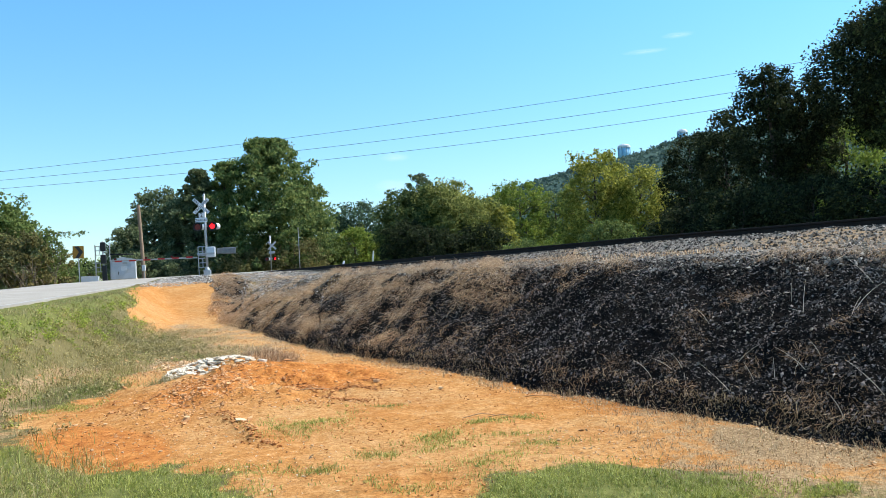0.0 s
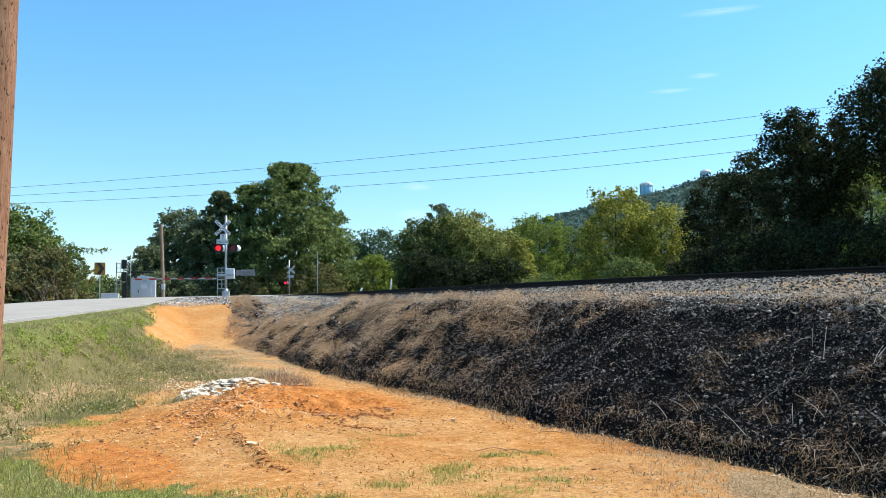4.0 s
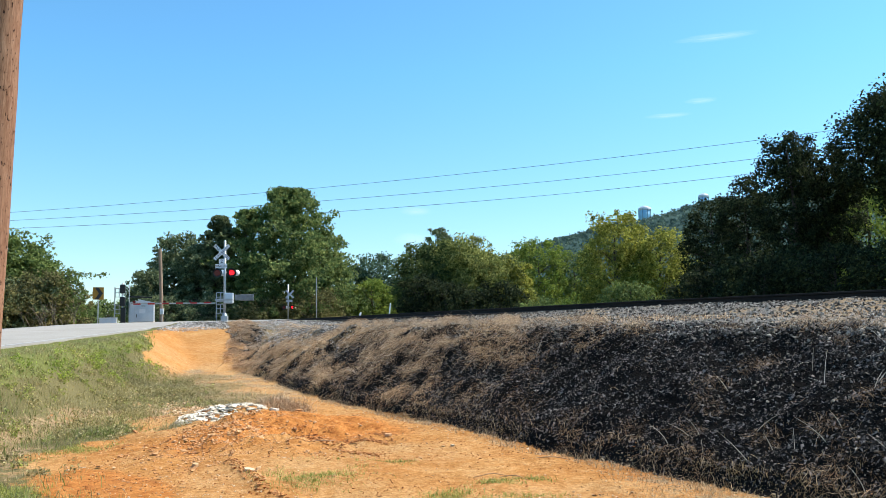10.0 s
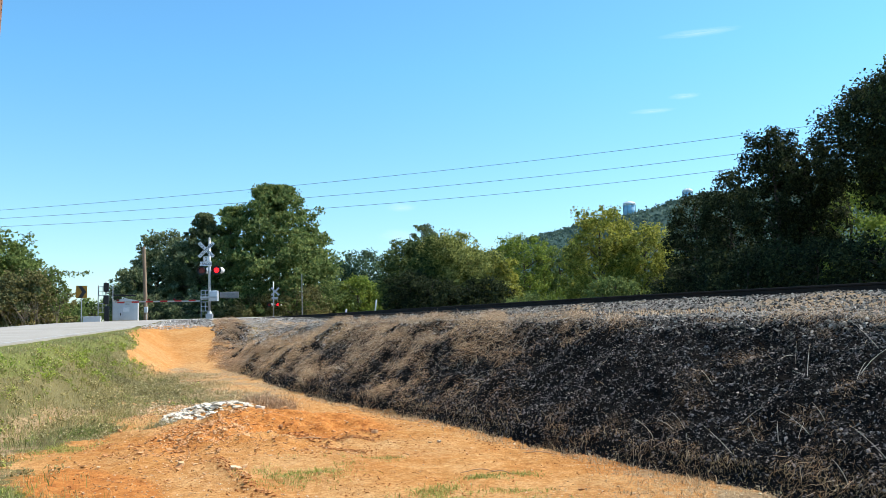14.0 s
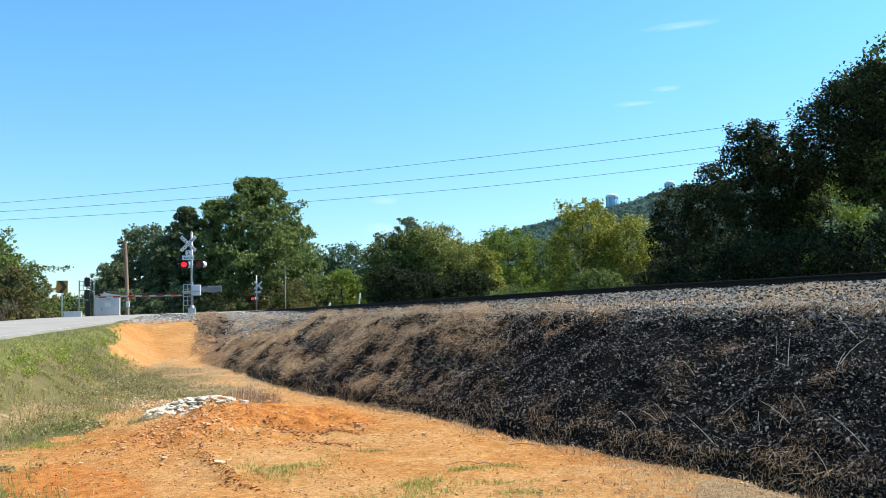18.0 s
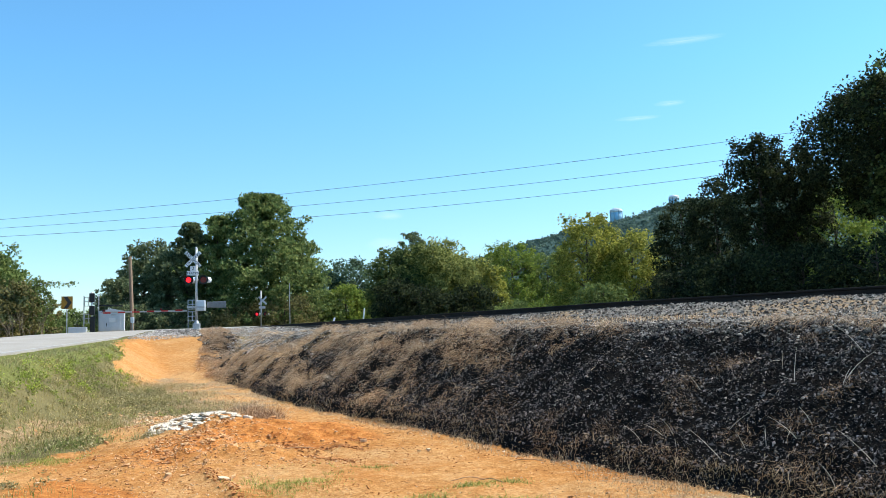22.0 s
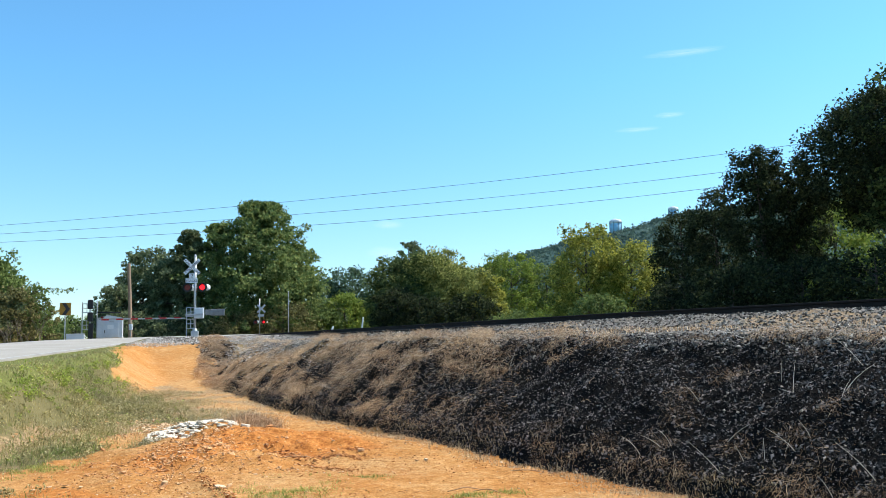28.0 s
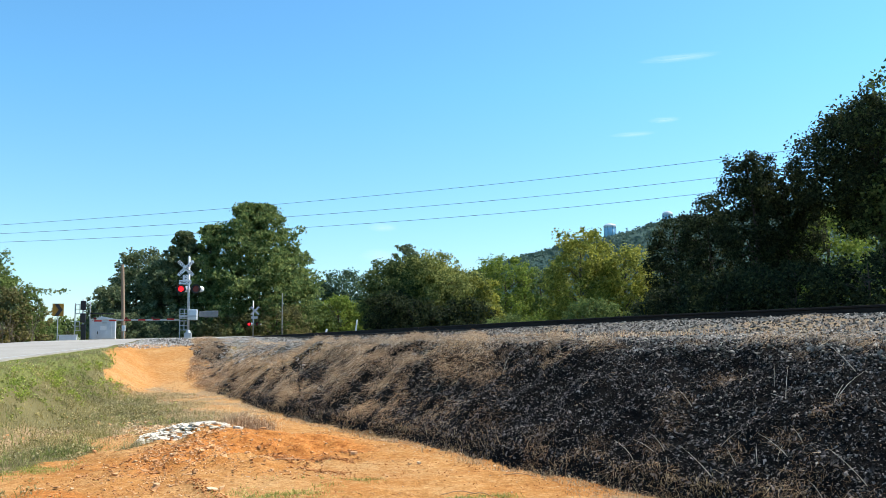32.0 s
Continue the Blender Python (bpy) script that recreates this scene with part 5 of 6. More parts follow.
M_BALLAST_PALE = mottled("pale_fresh_ballast", (0.1, 0.09, 0.08), (0.36, 0.335, 0.3), (0.76, 0.72, 0.67), 0.2, 0.012, 0.9, 0, 0.3, 0.004, 0.15, 0.8)
M_DRY = leafy("dry_brown_grass", (0.13, 0.072, 0.043), (0.55, 0.34, 0.2), (0.97, 0.75, 0.53), 0.36)
M_STRAW = leafy("pale_straw", (0.36, 0.25, 0.13), (0.56, 0.42, 0.245), (0.74, 0.61, 0.41), 0.3)
M_LITTER = leafy("brown_litter", (0.17, 0.105, 0.06), (0.42, 0.3, 0.185), (0.7, 0.57, 0.41), 0.25)
M_SCORCH = leafy("scorched_grass", (0.06, 0.037, 0.025), (0.24, 0.155, 0.1), (0.52, 0.39, 0.285), 0.3)
M_STALK = mottled("bleached_stalk", (0.42, 0.36, 0.28), (0.58, 0.51, 0.41), (0.68, 0.62, 0.52), 0.2, 0.02, 0.8)
G_GREEN = leafy("grass_blades", (0.12, 0.142, 0.036), (0.24, 0.268, 0.08), (0.41, 0.43, 0.17), 0.42)
G_LAWN = leafy("short_lawn_blades", (0.18, 0.2, 0.042), (0.35, 0.375, 0.1), (0.57, 0.56, 0.22), 0.42)
G_BROW = leafy("bright_weed_leaves", (0.17, 0.22, 0.03), (0.34, 0.41, 0.07), (0.56, 0.6, 0.16), 0.45)
G_OLIVE = leafy("olive_weeds", (0.18, 0.155, 0.062), (0.39, 0.33, 0.15), (0.64, 0.55, 0.32), 0.42)
M_CLOD = mottled("clay_clod", (0.42, 0.19, 0.08), (0.56, 0.3, 0.13), (0.68, 0.45, 0.25), 0.1, 0.012, 0.95, 0, 0.5, 0.006, 0.15, 0.6)
# darker, redder clods for the cut edges and the lane
M_CLOD_RED = mottled("red_clay_clod", (0.27, 0.1, 0.035), (0.4, 0.17, 0.06), (0.52, 0.28, 0.12), 0.1, 0.012, 0.95, 0, 0.5, 0.006, 0.15, 0.6)
M_PEBBLE = mottled("pale_pebble", (0.36, 0.2, 0.09), (0.52, 0.34, 0.18), (0.68, 0.54, 0.37), 0.1, 0.012, 0.9, 0, 0.3, 0.004, 0.2, 0.8)

rng = np.random.default_rng(11)


def brown(n, u):
    """Where dead vines hide the stones: most beyond the burnt stretch."""
    patch = ramp01(-0.05, 0.3, fbm(u, n * 1.6, 1.3, 3, 91) + 0.22 * (ramp01(7.5, 12.5, u) * 2 - 1) + 0.06)
    far = ramp01(9.0, 14.0, u) * ramp01(40, 32, u + 2 * fbm(u, n, 2.0, 2, 17))
    bare = ramp01(21, 27, u) * ramp01(6.2, 7.0, 0.5 * ramp01(27, 31, u) + n - drawn_back(u) + 0.4 * fbm(u, n, 0.9, 3, 55))
    return np.clip(np.maximum(patch * (0.45 + 0.55 * ramp01(7.0, 13.0, u)), 0.8 * far) * (1 - 0.85 * bare), 0, 1)


x, y, z, n, u = strewn(rng, 80000, 3.3, 22, 5.26, 8.25, lambda n, u: (1 - 0.7 * brown(n, u)) * ramp01(5.26, 5.4, n - drawn_back(u)), 1.35)
stuff("burnt_ballast", "soot-black broken stones on the bank's burnt side", "gravel", lumps(rng, x, y, z, rng.uniform(0.005, 0.0125, len(x)) * (0.8 + 0.9 * rng.random(len(x)) ** 4) * (1 + 0.025 * u), 0.9, (1.6, 0.85, 0.5)), M_SOOT)
x, y, z, n, u = strewn(rng, 34000, 3.0, 30, 5.26, 8.25, lambda n, u: (1 - 0.7 * brown(n, u)) * ramp01(5.26, 5.4, n - drawn_back(u)), 1.4)
stuff("burnt_ballast", "black cinders and charred chips between the stones", "gravel", shards(rng, x, y, z, rng.uniform(0.006, 0.014, len(x)) * (1 + 0.03 * u)), M_SOOT)
x, y, z, n, u = strewn(rng, 9000, 2.5, 30, 5.7, 8.3, lambda n, u: (1 - 0.8 * brown(n, u)) * (0.12 + 0.88 * ramp01(6.9, 8.0, n - drawn_back(u) + 0.35 * fbm(u, n, 1.1, 3, 19))), 1.4)
stuff("ash_grey_stones", "ash-grey stones showing among the sooty ones", "gravel", lumps(rng, x, y, z + 0.01, rng.uniform(0.009, 0.02, len(x)) * (1 + 0.02 * u), 0.7), M_BALLAST)
x, y, z, n, u = strewn(rng, 20000, 19, 42, 6.0, 8.3, lambda n, u: ramp01(19, 25, u) * ramp01(6.0, 6.8, n - drawn_back(u) + 0.4 * fbm(u, n, 0.9, 3, 55)), 1.2)
stuff("ballast_stones", "pale grey crushed ballast on the slope's upper part", "gravel", lumps(rng, x, y, z, rng.uniform(0.014, 0.032, len(x))), M_BALLAST_PALE)
x, y, z, n, u = strewn(rng, 26000, 4.5, 48, 7.6, 14.2, lambda n, u: 0.3 + 0.7 * np.clip(ramp01(9.3, 8.4, n) + ramp01(11.8, 12.8, n), 0, 1), 1.5)
stuff("ballast_stones", "pale grey crushed ballast beside the track", "gravel", lumps(rng, x, y, z, rng.uniform(0.014, 0.03, len(x)) * (1 + 0.015 * u), 0.8), M_BALLAST)
x, y, z, n, u = strewn(rng, 9000, 36, 50, 5.0, 13.5, lambda n, u: road_side(NX * n + UX * u, NY * n + UY * u) > 0.3, 1.0)
stuff("ballast_stones", "pale grey crushed ballast spilled round the signal foot", "gravel", lumps(rng, x, y, z, rng.uniform(0.02, 0.045, len(x))), M_BALLAST_PALE)

# the thatch of dead grass hangs down the slope in mats
x, y, z, n, u = strewn(rng, 330000, 3, 41, 5.0, 8.3, lambda n, u: (0.008 + 0.992 * brown(n, u)) * (0.06 + 0.94 * ramp01(-0.2, 0.25, fbm(u, n * 1.3, 0.5, 3, 44))) * ramp01(5.2, 5.5, n - drawn_back(u) + 0.3 * ramp01(22, 30, u)), 1.15)
z = z + 0.2 * brown(n, u) * rng.random(len(x)) ** 0.7 * ramp01(-0.3, 0.5, fbm(u, n * 1.3, 0.5, 3, 44))
half = rng.random(len(x)) < 0.62
long = rng.uniform(0.04, 0.16, len(x)) * (1 + 0.015 * u)
wide = rng.uniform(0.0011, 0.0025, len(x)) * (1 + 0.08 * u)
k = half
stuff("dead_vines", "brown mats of dead grass hanging down the bank", "dry grass", thatch(rng, x[k], y[k], z[k] + 0.03, long[k], wide[k]), M_DRY)
k = ~half
stuff("dead_vines", "brown tangle of dead vines on the bank", "dry grass", thatch(rng, x[k], y[k], z[k] + 0.02, 0.6 * long[k], wide[k], 1.1, 0.5), M_DRY)
x, y, z, n, u = strewn(rng, 2600, 4, 34, 5.5, 8.0, lambda n, u: 0.04 + 0.96 * brown(n, u), 1.1)
stuff("pale_vines", "bleached grey vine strands over the dead grass", "dry grass", thatch(rng, x, y, z + 0.1, rng.uniform(0.12, 0.4, len(x)), rng.uniform(0.0015, 0.003, len(x)) * (1 + 0.05 * u), 0.6), M_STALK)
x, y, z, n, u = strewn(rng, 70000, 2.4, 8.0, 3.2, 5.5, lambda n, u: ramp01(-0.2, 0.25, n - drawn_back(u) - straw_edge(u) + 0.25 * fbm(u, n, 0.8, 3, 12)) * ramp01(7.6, 5.0, u) * (0.3 + 0.7 * ramp01(-0.3, 0.3, fbm(u, n, 0.3, 3, 18))), 1.1)
stuff("dry_litter", "trampled brown litter of dead grass before the bank", "dry grass", blades(rng, x, y, z, rng.uniform(0.015, 0.06, len(x)), rng.uniform(0.0025, 0.005, len(x)), 1.25, 1.2), M_LITTER)
x, y, z, n, u = strewn(rng, 9500, 2.6, 16, 5.0, 5.5, lambda n, u: ramp01(-0.25, 0.35, fbm(u, 3 * n, 0.5, 3, 25)), 1.2)
stuff("foot_tufts", "pale straw tufts against the black foot of the bank", "dry grass", blades(rng, x, y, z, rng.uniform(0.04, 0.13, len(x)), rng.uniform(0.002, 0.004, len(x)) * (1 + 0.04 * u), 0.9, 1.0), M_LITTER)
x, y, z, n, u = strewn(rng, 30000, 2.4, 30, 3.6, 6.0, lambda n, u: ramp01(-0.15, 0.2, n - drawn_back(u) - straw_edge(u) + 0.2 * fbm(u, n, 0.8, 3, 12)) * ramp01(5.9, 5.3, n - drawn_back(u)) * (0.25 + 0.75 * ramp01(-0.2, 0.4, fbm(u, n, 0.5, 3, 12))) * ramp01(30, 18, u) * (0.08 + 0.92 * ramp01(7.4, 5.2, u)), 1.35)
stuff("straw_fringe", "pale straw along the foot of the bank", "dry grass", blades(rng, x, y, z, rng.uniform(0.025, 0.09, len(x)), rng.uniform(0.002, 0.0045, len(x)) * (1 + 0.04 * u), 1.25, 1.3), M_STRAW)
x, y, z, n, u = strewn(rng, 5500, 3, 32, 5.25, 5.6, lambda n, u: (0.04 + 0.96 * ramp01(0.0, 0.45, fbm(u, 3 * n, 0.7, 3, 13))), 1.2)
stuff("foot_tufts", "dry stubble tufts standing at the foot of the bank", "dry grass", blades(rng, x, y, z, rng.uniform(0.04, 0.15, len(x)), rng.uniform(0.002, 0.004, len(x)) * (1 + 0.06 * u), 0.8, 1.0), M_DRY)
x, y, z, n, u = strewn(rng, 6500, 3, 30, 4.85, 5.4, lambda n, u: ramp01(4.85, 5.25, n - drawn_back(u)) * (0.15 + 0.85 * ramp01(-0.2, 0.4, fbm(u, 3 * n, 0.6, 3, 14))), 1.2)
stuff("foot_litter", "ash-grey and tan grit washed to the foot of the bank", "gravel", lumps(rng, x, y, z, rng.uniform(0.004, 0.014, len(x)) * (1 + 0.02 * u)), M_PEBBLE)
x, y, z, n, u = strewn(rng, 9000, 5, 30, 4.95, 5.45, lambda n, u: ramp01(4.95, 5.3, n - drawn_back(u)) * ramp01(-0.1, 0.45, fbm(u, 3 * n, 0.6, 3, 15)), 1.2)
stuff("straw_fringe", "pale litter of broken straw along the lane's edge", "dry grass", blades(rng, x, y, z, rng.uniform(0.03, 0.1, len(x)), rng.uniform(0.002, 0.004, len(x)) * (1 + 0.05 * u), 1.3, 1.3), M_STRAW)
x, y, z, n, u = strewn(rng, 15000, 3, 45, 9.6, 12.2, lambda n, u: 0.9 * ramp01(0.0, 0.4, fbm(u, 2.5 * n, 2.4, 3, 61)), 1.3)
stuff("flat_straw", "short brown grass on the gravel beside the track", "dry grass", blades(rng, x, y, z, rng.uniform(0.05, 0.14, len(x)), rng.uniform(0.005, 0.009, len(x)) * (1 + 0.03 * u), 0.8, 0.8), M_DRY)


def scorched_tufts():
    r = np.random.default_rng(31)
    for u0, n0, wide_m, full in ((6.4, 6.4, 0.3, 240), (6.4, 7.2, 0.3, 320), (4.9, 6.3, 0.24, 220), (7.1, 5.95, 0.3, 260), (6.3, 6.0, 0.26, 220), (4.5, 5.95, 0.3, 320), (4.0, 5.85, 0.26, 260), (11.2, 7.5, 0.5, 420), (10.3, 7.7, 0.4, 380),
                                 (6.6, 6.75, 0.22, 200), (7.5, 8.05, 0.4, 380), (10.9, 6.9, 0.35, 260), (8.1, 5.95, 0.35, 260), (4.7, 6.65, 0.2, 180), (5.4, 6.15, 0.22, 180), (9.4, 6.1, 0.35, 260), (8.9, 7.9, 0.3, 220), (5.6, 7.6, 0.22, 160)):
        many = int(0.7 * full)
        u, n = r.normal(u0, 0.5 * wide_m, many), r.normal(n0, 0.32 * wide_m, many)
        x, y = NX * n + UX * u, NY * n + UY * u
        stuff("weed_tuft", "brown scorched weed tuft on the burnt bank", "tuft", thatch(r, x, y, height(x, y) + 0.01 + 0.05 * r.random(many), r.uniform(0.04, 0.14, many), r.uniform(0.0016, 0.0032, many) * (1 + 0.05 * u0), 0.85, 0.7), M_SCORCH)


scorched_tufts()


def stalks():
    """Long bleached stems that stand out of the burnt slope."""
    r = np.random.default_rng(8)
    for i in range(24):
        u = r.uniform(3.4, 6.5) if i < 20 else r.uniform(6.5, 16)
        n = r.uniform(5.7, 7.4)
        p = at_nu(n, u)
        z = ground_z(p.x, p.y)
        long, a = r.uniform(0.16, 0.36), r.uniform(0, 2 * math.pi)
        t = np.linspace(0, 1, 5)
        bend, tip = r.uniform(0.1, 0.5), r.uniform(0.15, 1.0)
        pts = np.column_stack([np.cos(a) * long * (tip * t + bend * t**2), np.sin(a) * long * (tip * t + bend * t**2), long * (t - 0.35 * bend * t**2)])
        v, f = tube(pts, 0.0036 * (1 - 0.7 * t), 5)
        ob = tagged(new("dead_stalk", mesh_of("dead_stalk", v, f, M_STALK, True)), "bleached dead stalk sticking out of the bank", "stalk", "dead stalks on the bank")
        ob.matrix_basis = Matrix.Translation((p.x, p.y, z - 0.01))


stalks()


# ---- grass and weeds ----
def spread(count, x0, x1, y0, y1, keep, near=1.0):
    x, y = rng.uniform(x0, x1, count), y0 + (y1 - y0) * rng.random(count) ** near
    k = rng.random(count) < keep(x, y)
    x, y = x[k], y[k]
    return x, y, height(x, y)


def mown(x, y):
    m = fbm(x, y, 0.9, 4, 55)
    front = lawn(x, y)
    for cx, cy, rx, ry in GRASS_SPOTS:
        front = np.maximum(front, heap(x, y, cx, cy, rx, ry, 1.0) * ramp01(-0.9, 0.1, m))
    return np.clip(front, 0, 1) * (0.2 + 0.8 * ramp01(-0.25, 0.2, fbm(x, y, 0.35, 3, 15)))


x, y, z = spread(165000, -4.4, 2.6, 4.95, 8.6, mown, 1.5)
stuff("short_grass", "short green grass in the foreground and clay patches", "grass", blades(rng, x, y, z, rng.uniform(0.02, 0.07, len(x)), rng.uniform(0.0035, 0.0075, len(x)), 0.9, 0.9), G_LAWN)

# green patches on the clay
px = np.concatenate([rng.normal(a, 0.6 * c, int(1500 * c * d / 0.1)) for a, b, c, d in GRASS_SPOTS])
py = np.concatenate([rng.normal(b, 0.6 * d, int(1500 * c * d / 0.1)) for a, b, c, d in GRASS_SPOTS])
k = fbm(px, py, 0.22, 3, 15) > 0.0
px, py = px[k], py[k]
stuff("short_grass", "small tufts of green grass on the clay", "grass", blades(rng, px, py, height(px, py), rng.uniform(0.02, 0.065, len(px)), rng.uniform(0.003, 0.0065, len(px)), 0.85, 0.8), G_LAWN)


def meadow(x, y):
    out = road_side(x, y)
    west = np.interp(y, FRINGE_Y, FRINGE_X)
    bare = clay_ramp(x, y, fbm(x, y, 0.9, 4, 55))
    return ramp01(0.05, 0.3, out) * ramp01(0.5, -0.6, x - west + 0.8 * fbm(x, y, 2.4, 4, 41)) * ramp01(39, 34, y) * (1 - bare)


x, y, z = spread(330000, -16, -2.6, 5.0, 38, lambda x, y: meadow(x, y) * ramp01(0.2, 1.2, road_side(x, y)) * (0.35 + 0.65 * ramp01(-0.3, 0.3, fbm(x, y, 1.1, 3, 66))), 1.5)
k = np.hypot(x, y)
stuff("tall_grass", "olive and straw-coloured tall grass on the verge", "grass", blades(rng, x, y, z, rng.uniform(0.03, 0.13, len(x)), rng.uniform(0.003, 0.006, len(x)) * (0.6 + 0.06 * k), 0.6, 0.9), G_OLIVE)
x, y, z = spread(42000, -16, -2.6, 5.0, 38, lambda x, y: meadow(x, y) * ramp01(0.1, 0.6, fbm(x, y, 1.7, 3, 29) + 0.15 * ramp01(1.8, 0.6, road_side(x, y))), 1.4)
k = np.hypot(x, y)
low = 0.3 + 0.7 * ramp01(0.8, 1.6, road_side(x, y))
stuff("green_grass", "green grass along the road's verge", "grass", blades(rng, x, y, z, low * rng.uniform(0.05, 0.2, len(x)), rng.uniform(0.004, 0.008, len(x)) * (0.6 + 0.06 * k), 0.5, 0.7), G_GREEN)


x, y, z = spread(110000, -13, 0, 13, 33, lambda x, y: ramp01(5.9, 5.0, NX * x + NY * y - drawn_back(UX * x + UY * y)) * ramp01(2.2, 3.0, road_side(x, y)) * (1 - clay_ramp(x, y, 0 * x)) * ramp01(-0.1, 0.4, fbm(x, y, 2.4, 4, 41) + 0.3 * ramp01(15, 20, y)) * (1 - 0.93 * ramp01(2.8, 4.2, NX * x + NY * y - drawn_back(UX * x + UY * y) + 0.8 * fbm(x, y, 1.2, 3, 31))), 1.2)
k = np.hypot(x, y)
stuff("dry_meadow", "sparse straw-coloured grass beside the clay lane", "dry grass", blades(rng, x, y, z, rng.uniform(0.02, 0.09, len(x)), rng.uniform(0.003, 0.006, len(x)) * (0.7 + 0.06 * k), 1.0, 0.9), M_STRAW)


def weeds():
    """Leafy plants on the road's bank."""
    x, y, z = spread(1500, -15, -4.5, 8.5, 34, lambda x, y: ramp01(0.9, 1.3, road_side(x, y)) * ramp01(2.6, 1.7, road_side(x, y)) * ramp01(33, 27, y) * (1 - clay_ramp(x, y, 0 * x)) * ramp01(0.05, 0.4, fbm(x, y, 1.6, 3, 83)), 1.2)
    clumps = np.column_stack([x, y, z + 0.1, rng.uniform(0.08, 0.2, len(x))])
    stuff("leafy_weeds", "bright leafy weeds on the road's grassy bank", "weeds", leaf_cards(rng, clumps, 34, 0.045, 0.8), G_BROW)


weeds()


def verge_weeds():
    """The low mixed weeds that cover the verge and the road's bank."""
    x, y, z = spread(14000, -16, -2.8, 8.6, 36, lambda x, y: meadow(x, y) * ramp01(0.9, 1.5, road_side(x, y)) * (0.15 + 0.85 * ramp01(-0.25, 0.3, fbm(x, y, 0.8, 3, 37))) * ramp01(6.4, 3.4, road_side(x, y)), 1.3)
    k = np.hypot(x, y)
    clumps = np.column_stack([x, y, z + 0.04, rng.uniform(0.05, 0.13, len(x))])
    half = rng.random(len(x)) < 0.3 + 0.65 * ramp01(1.4, 2.8, road_side(x, y) + 0.5 * fbm(x, y, 1.3, 3, 38))
    stuff("verge_weeds", "dull olive weeds and seed heads covering the verge", "weeds", leaf_cards(rng, clumps[half], 22, 0.036, 0.9), G_OLIVE)
    stuff("verge_weeds", "green leafy weeds covering the verge", "weeds", leaf_cards(rng, clumps[~half], 22, 0.036, 0.8), G_LAWN)


verge_weeds()


# ---- the spoil heap: slabs, rocks, clods ----
def slab_mesh(r, long, wide, thick):
    bm = bmesh.new()
    k = r.integers(5, 8)
    a = np.sort(r.random(k) * 0.5 / k + np.arange(k) / k) * 2 * math.pi
    ring = [((0.75 + 0.35 * r.random()) * math.cos(t) * long / 2, (0.75 + 0.35 * r.random()) * math.sin(t) * wide / 2) for t in a]
    low = [bm.verts.new((p[0] * 0.97, p[1] * 0.97, -thick / 2 * (0.8 + 0.4 * r.random()))) for p in ring]
    mid = [bm.verts.new((p[0] * 1.01, p[1] * 1.01, 0.1 * thick)) for p in ring]
    top = [bm.verts.new((p[0] * 0.97, p[1] * 0.97, thick / 2 * (0.8 + 0.4 * r.random()))) for p in ring]
    for ra, rb in ((low, mid), (mid, top)):
        for i in range(k):
            bm.faces.new((ra[i], ra[(i + 1) % k], rb[(i + 1) % k], rb[i]))
    bm.faces.new(top)
    bm.faces.new(low[::-1])
    return bm


def rubble():
    r = np.random.default_rng(21)
    pile = thing("rubble_pile", "heap of broken white concrete slabs on the clay", "rubble")
    for i in range(360):
        a, d = r.uniform(0, 2 * math.pi), math.sqrt(r.random())
        ex, ey = 0.62 * d * math.cos(a), 1.05 * d * math.sin(a)
        x, y = -3.7 + ex * 0.95 + ey * 0.2, 13.65 - ex * 0.2 + ey * 0.95
        z = ground_z(x, y) + 0.008 + 0.05 * (1 - d) * r.random()
        s = r.uniform(0.05, 0.13) + 0.12 * r.random() ** 4
        ob = part("slab", slab_mesh(r, s, s * r.uniform(0.5, 0.9), r.uniform(0.01, 0.024)), M_CONCRETE, pile)
        ob.matrix_basis = pose(x, y, z, r.normal() * 10, r.normal() * 10, r.uniform(0, 360))
    for x, y, s, label in ((-2.74, 9.03, 0.12, "pale rounded stone on the clay heap"), (-2.0, 8.45, 0.15, "flat pale stone on the clay"), (-2.46, 9.49, 0.08, "small pale stone on the clay"),
                           (-2.91, 10.22, 0.09, "small pale stone on the clay heap"), (-3.95, 9.0, 0.09, "flat pale slab lying in the clay"), (-3.8, 9.05, 0.12, "flat pale slab lying in the clay"), (-3.62, 9.0, 0.08, "flat pale slab lying in the clay"), (-4.1, 8.95, 0.06, "flat pale slab lying in the clay"),
                           (-2.9, 13.95, 0.2, "white concrete lump beside the heap"), (-4.2, 12.69, 0.2, "white concrete lump beside the heap"), (-4.0, 12.5, 0.14, "white concrete lump beside the heap"),
                           (0.1, 10.21, 0.07, "brown stone lying on the clay lane"), (-0.77, 11.14, 0.12, "red clay lump on the lane"), (-0.02, 10.15, 0.05, "brown stone lying on the clay lane"),
                           (-3.3, 11.4, 0.08, "small pale stone on the clay heap"), (-2.2, 10.1, 0.05, "small pale stone on the clay"), (1.05, 6.9, 0.05, "brown stone lying on the clay lane")):
        z = ground_z(x, y)
        ob = tagged(new("rock"), label, "rock", "loose stones on the clay")
        ob.matrix_basis = pose(x, y, z + 0.02, r.normal() * 6, r.normal() * 6, r.uniform(0, 360))
        part("stone", slab_mesh(r, s, s * 0.7, s * (0.1 if 'flat' in label else 0.3)), M_CLOD if "clay lump" in label else (M_CONCRETE if "white" in label else M_PEBBLE), ob)


rubble()
x, y = np.concatenate([rng.normal(-2.5, 0.85, 1000), rng.normal(-2.95, 0.4, 1400)]), np.concatenate([rng.normal(10.9, 1.0, 1000), rng.normal(10.7, 0.85, 1400)])
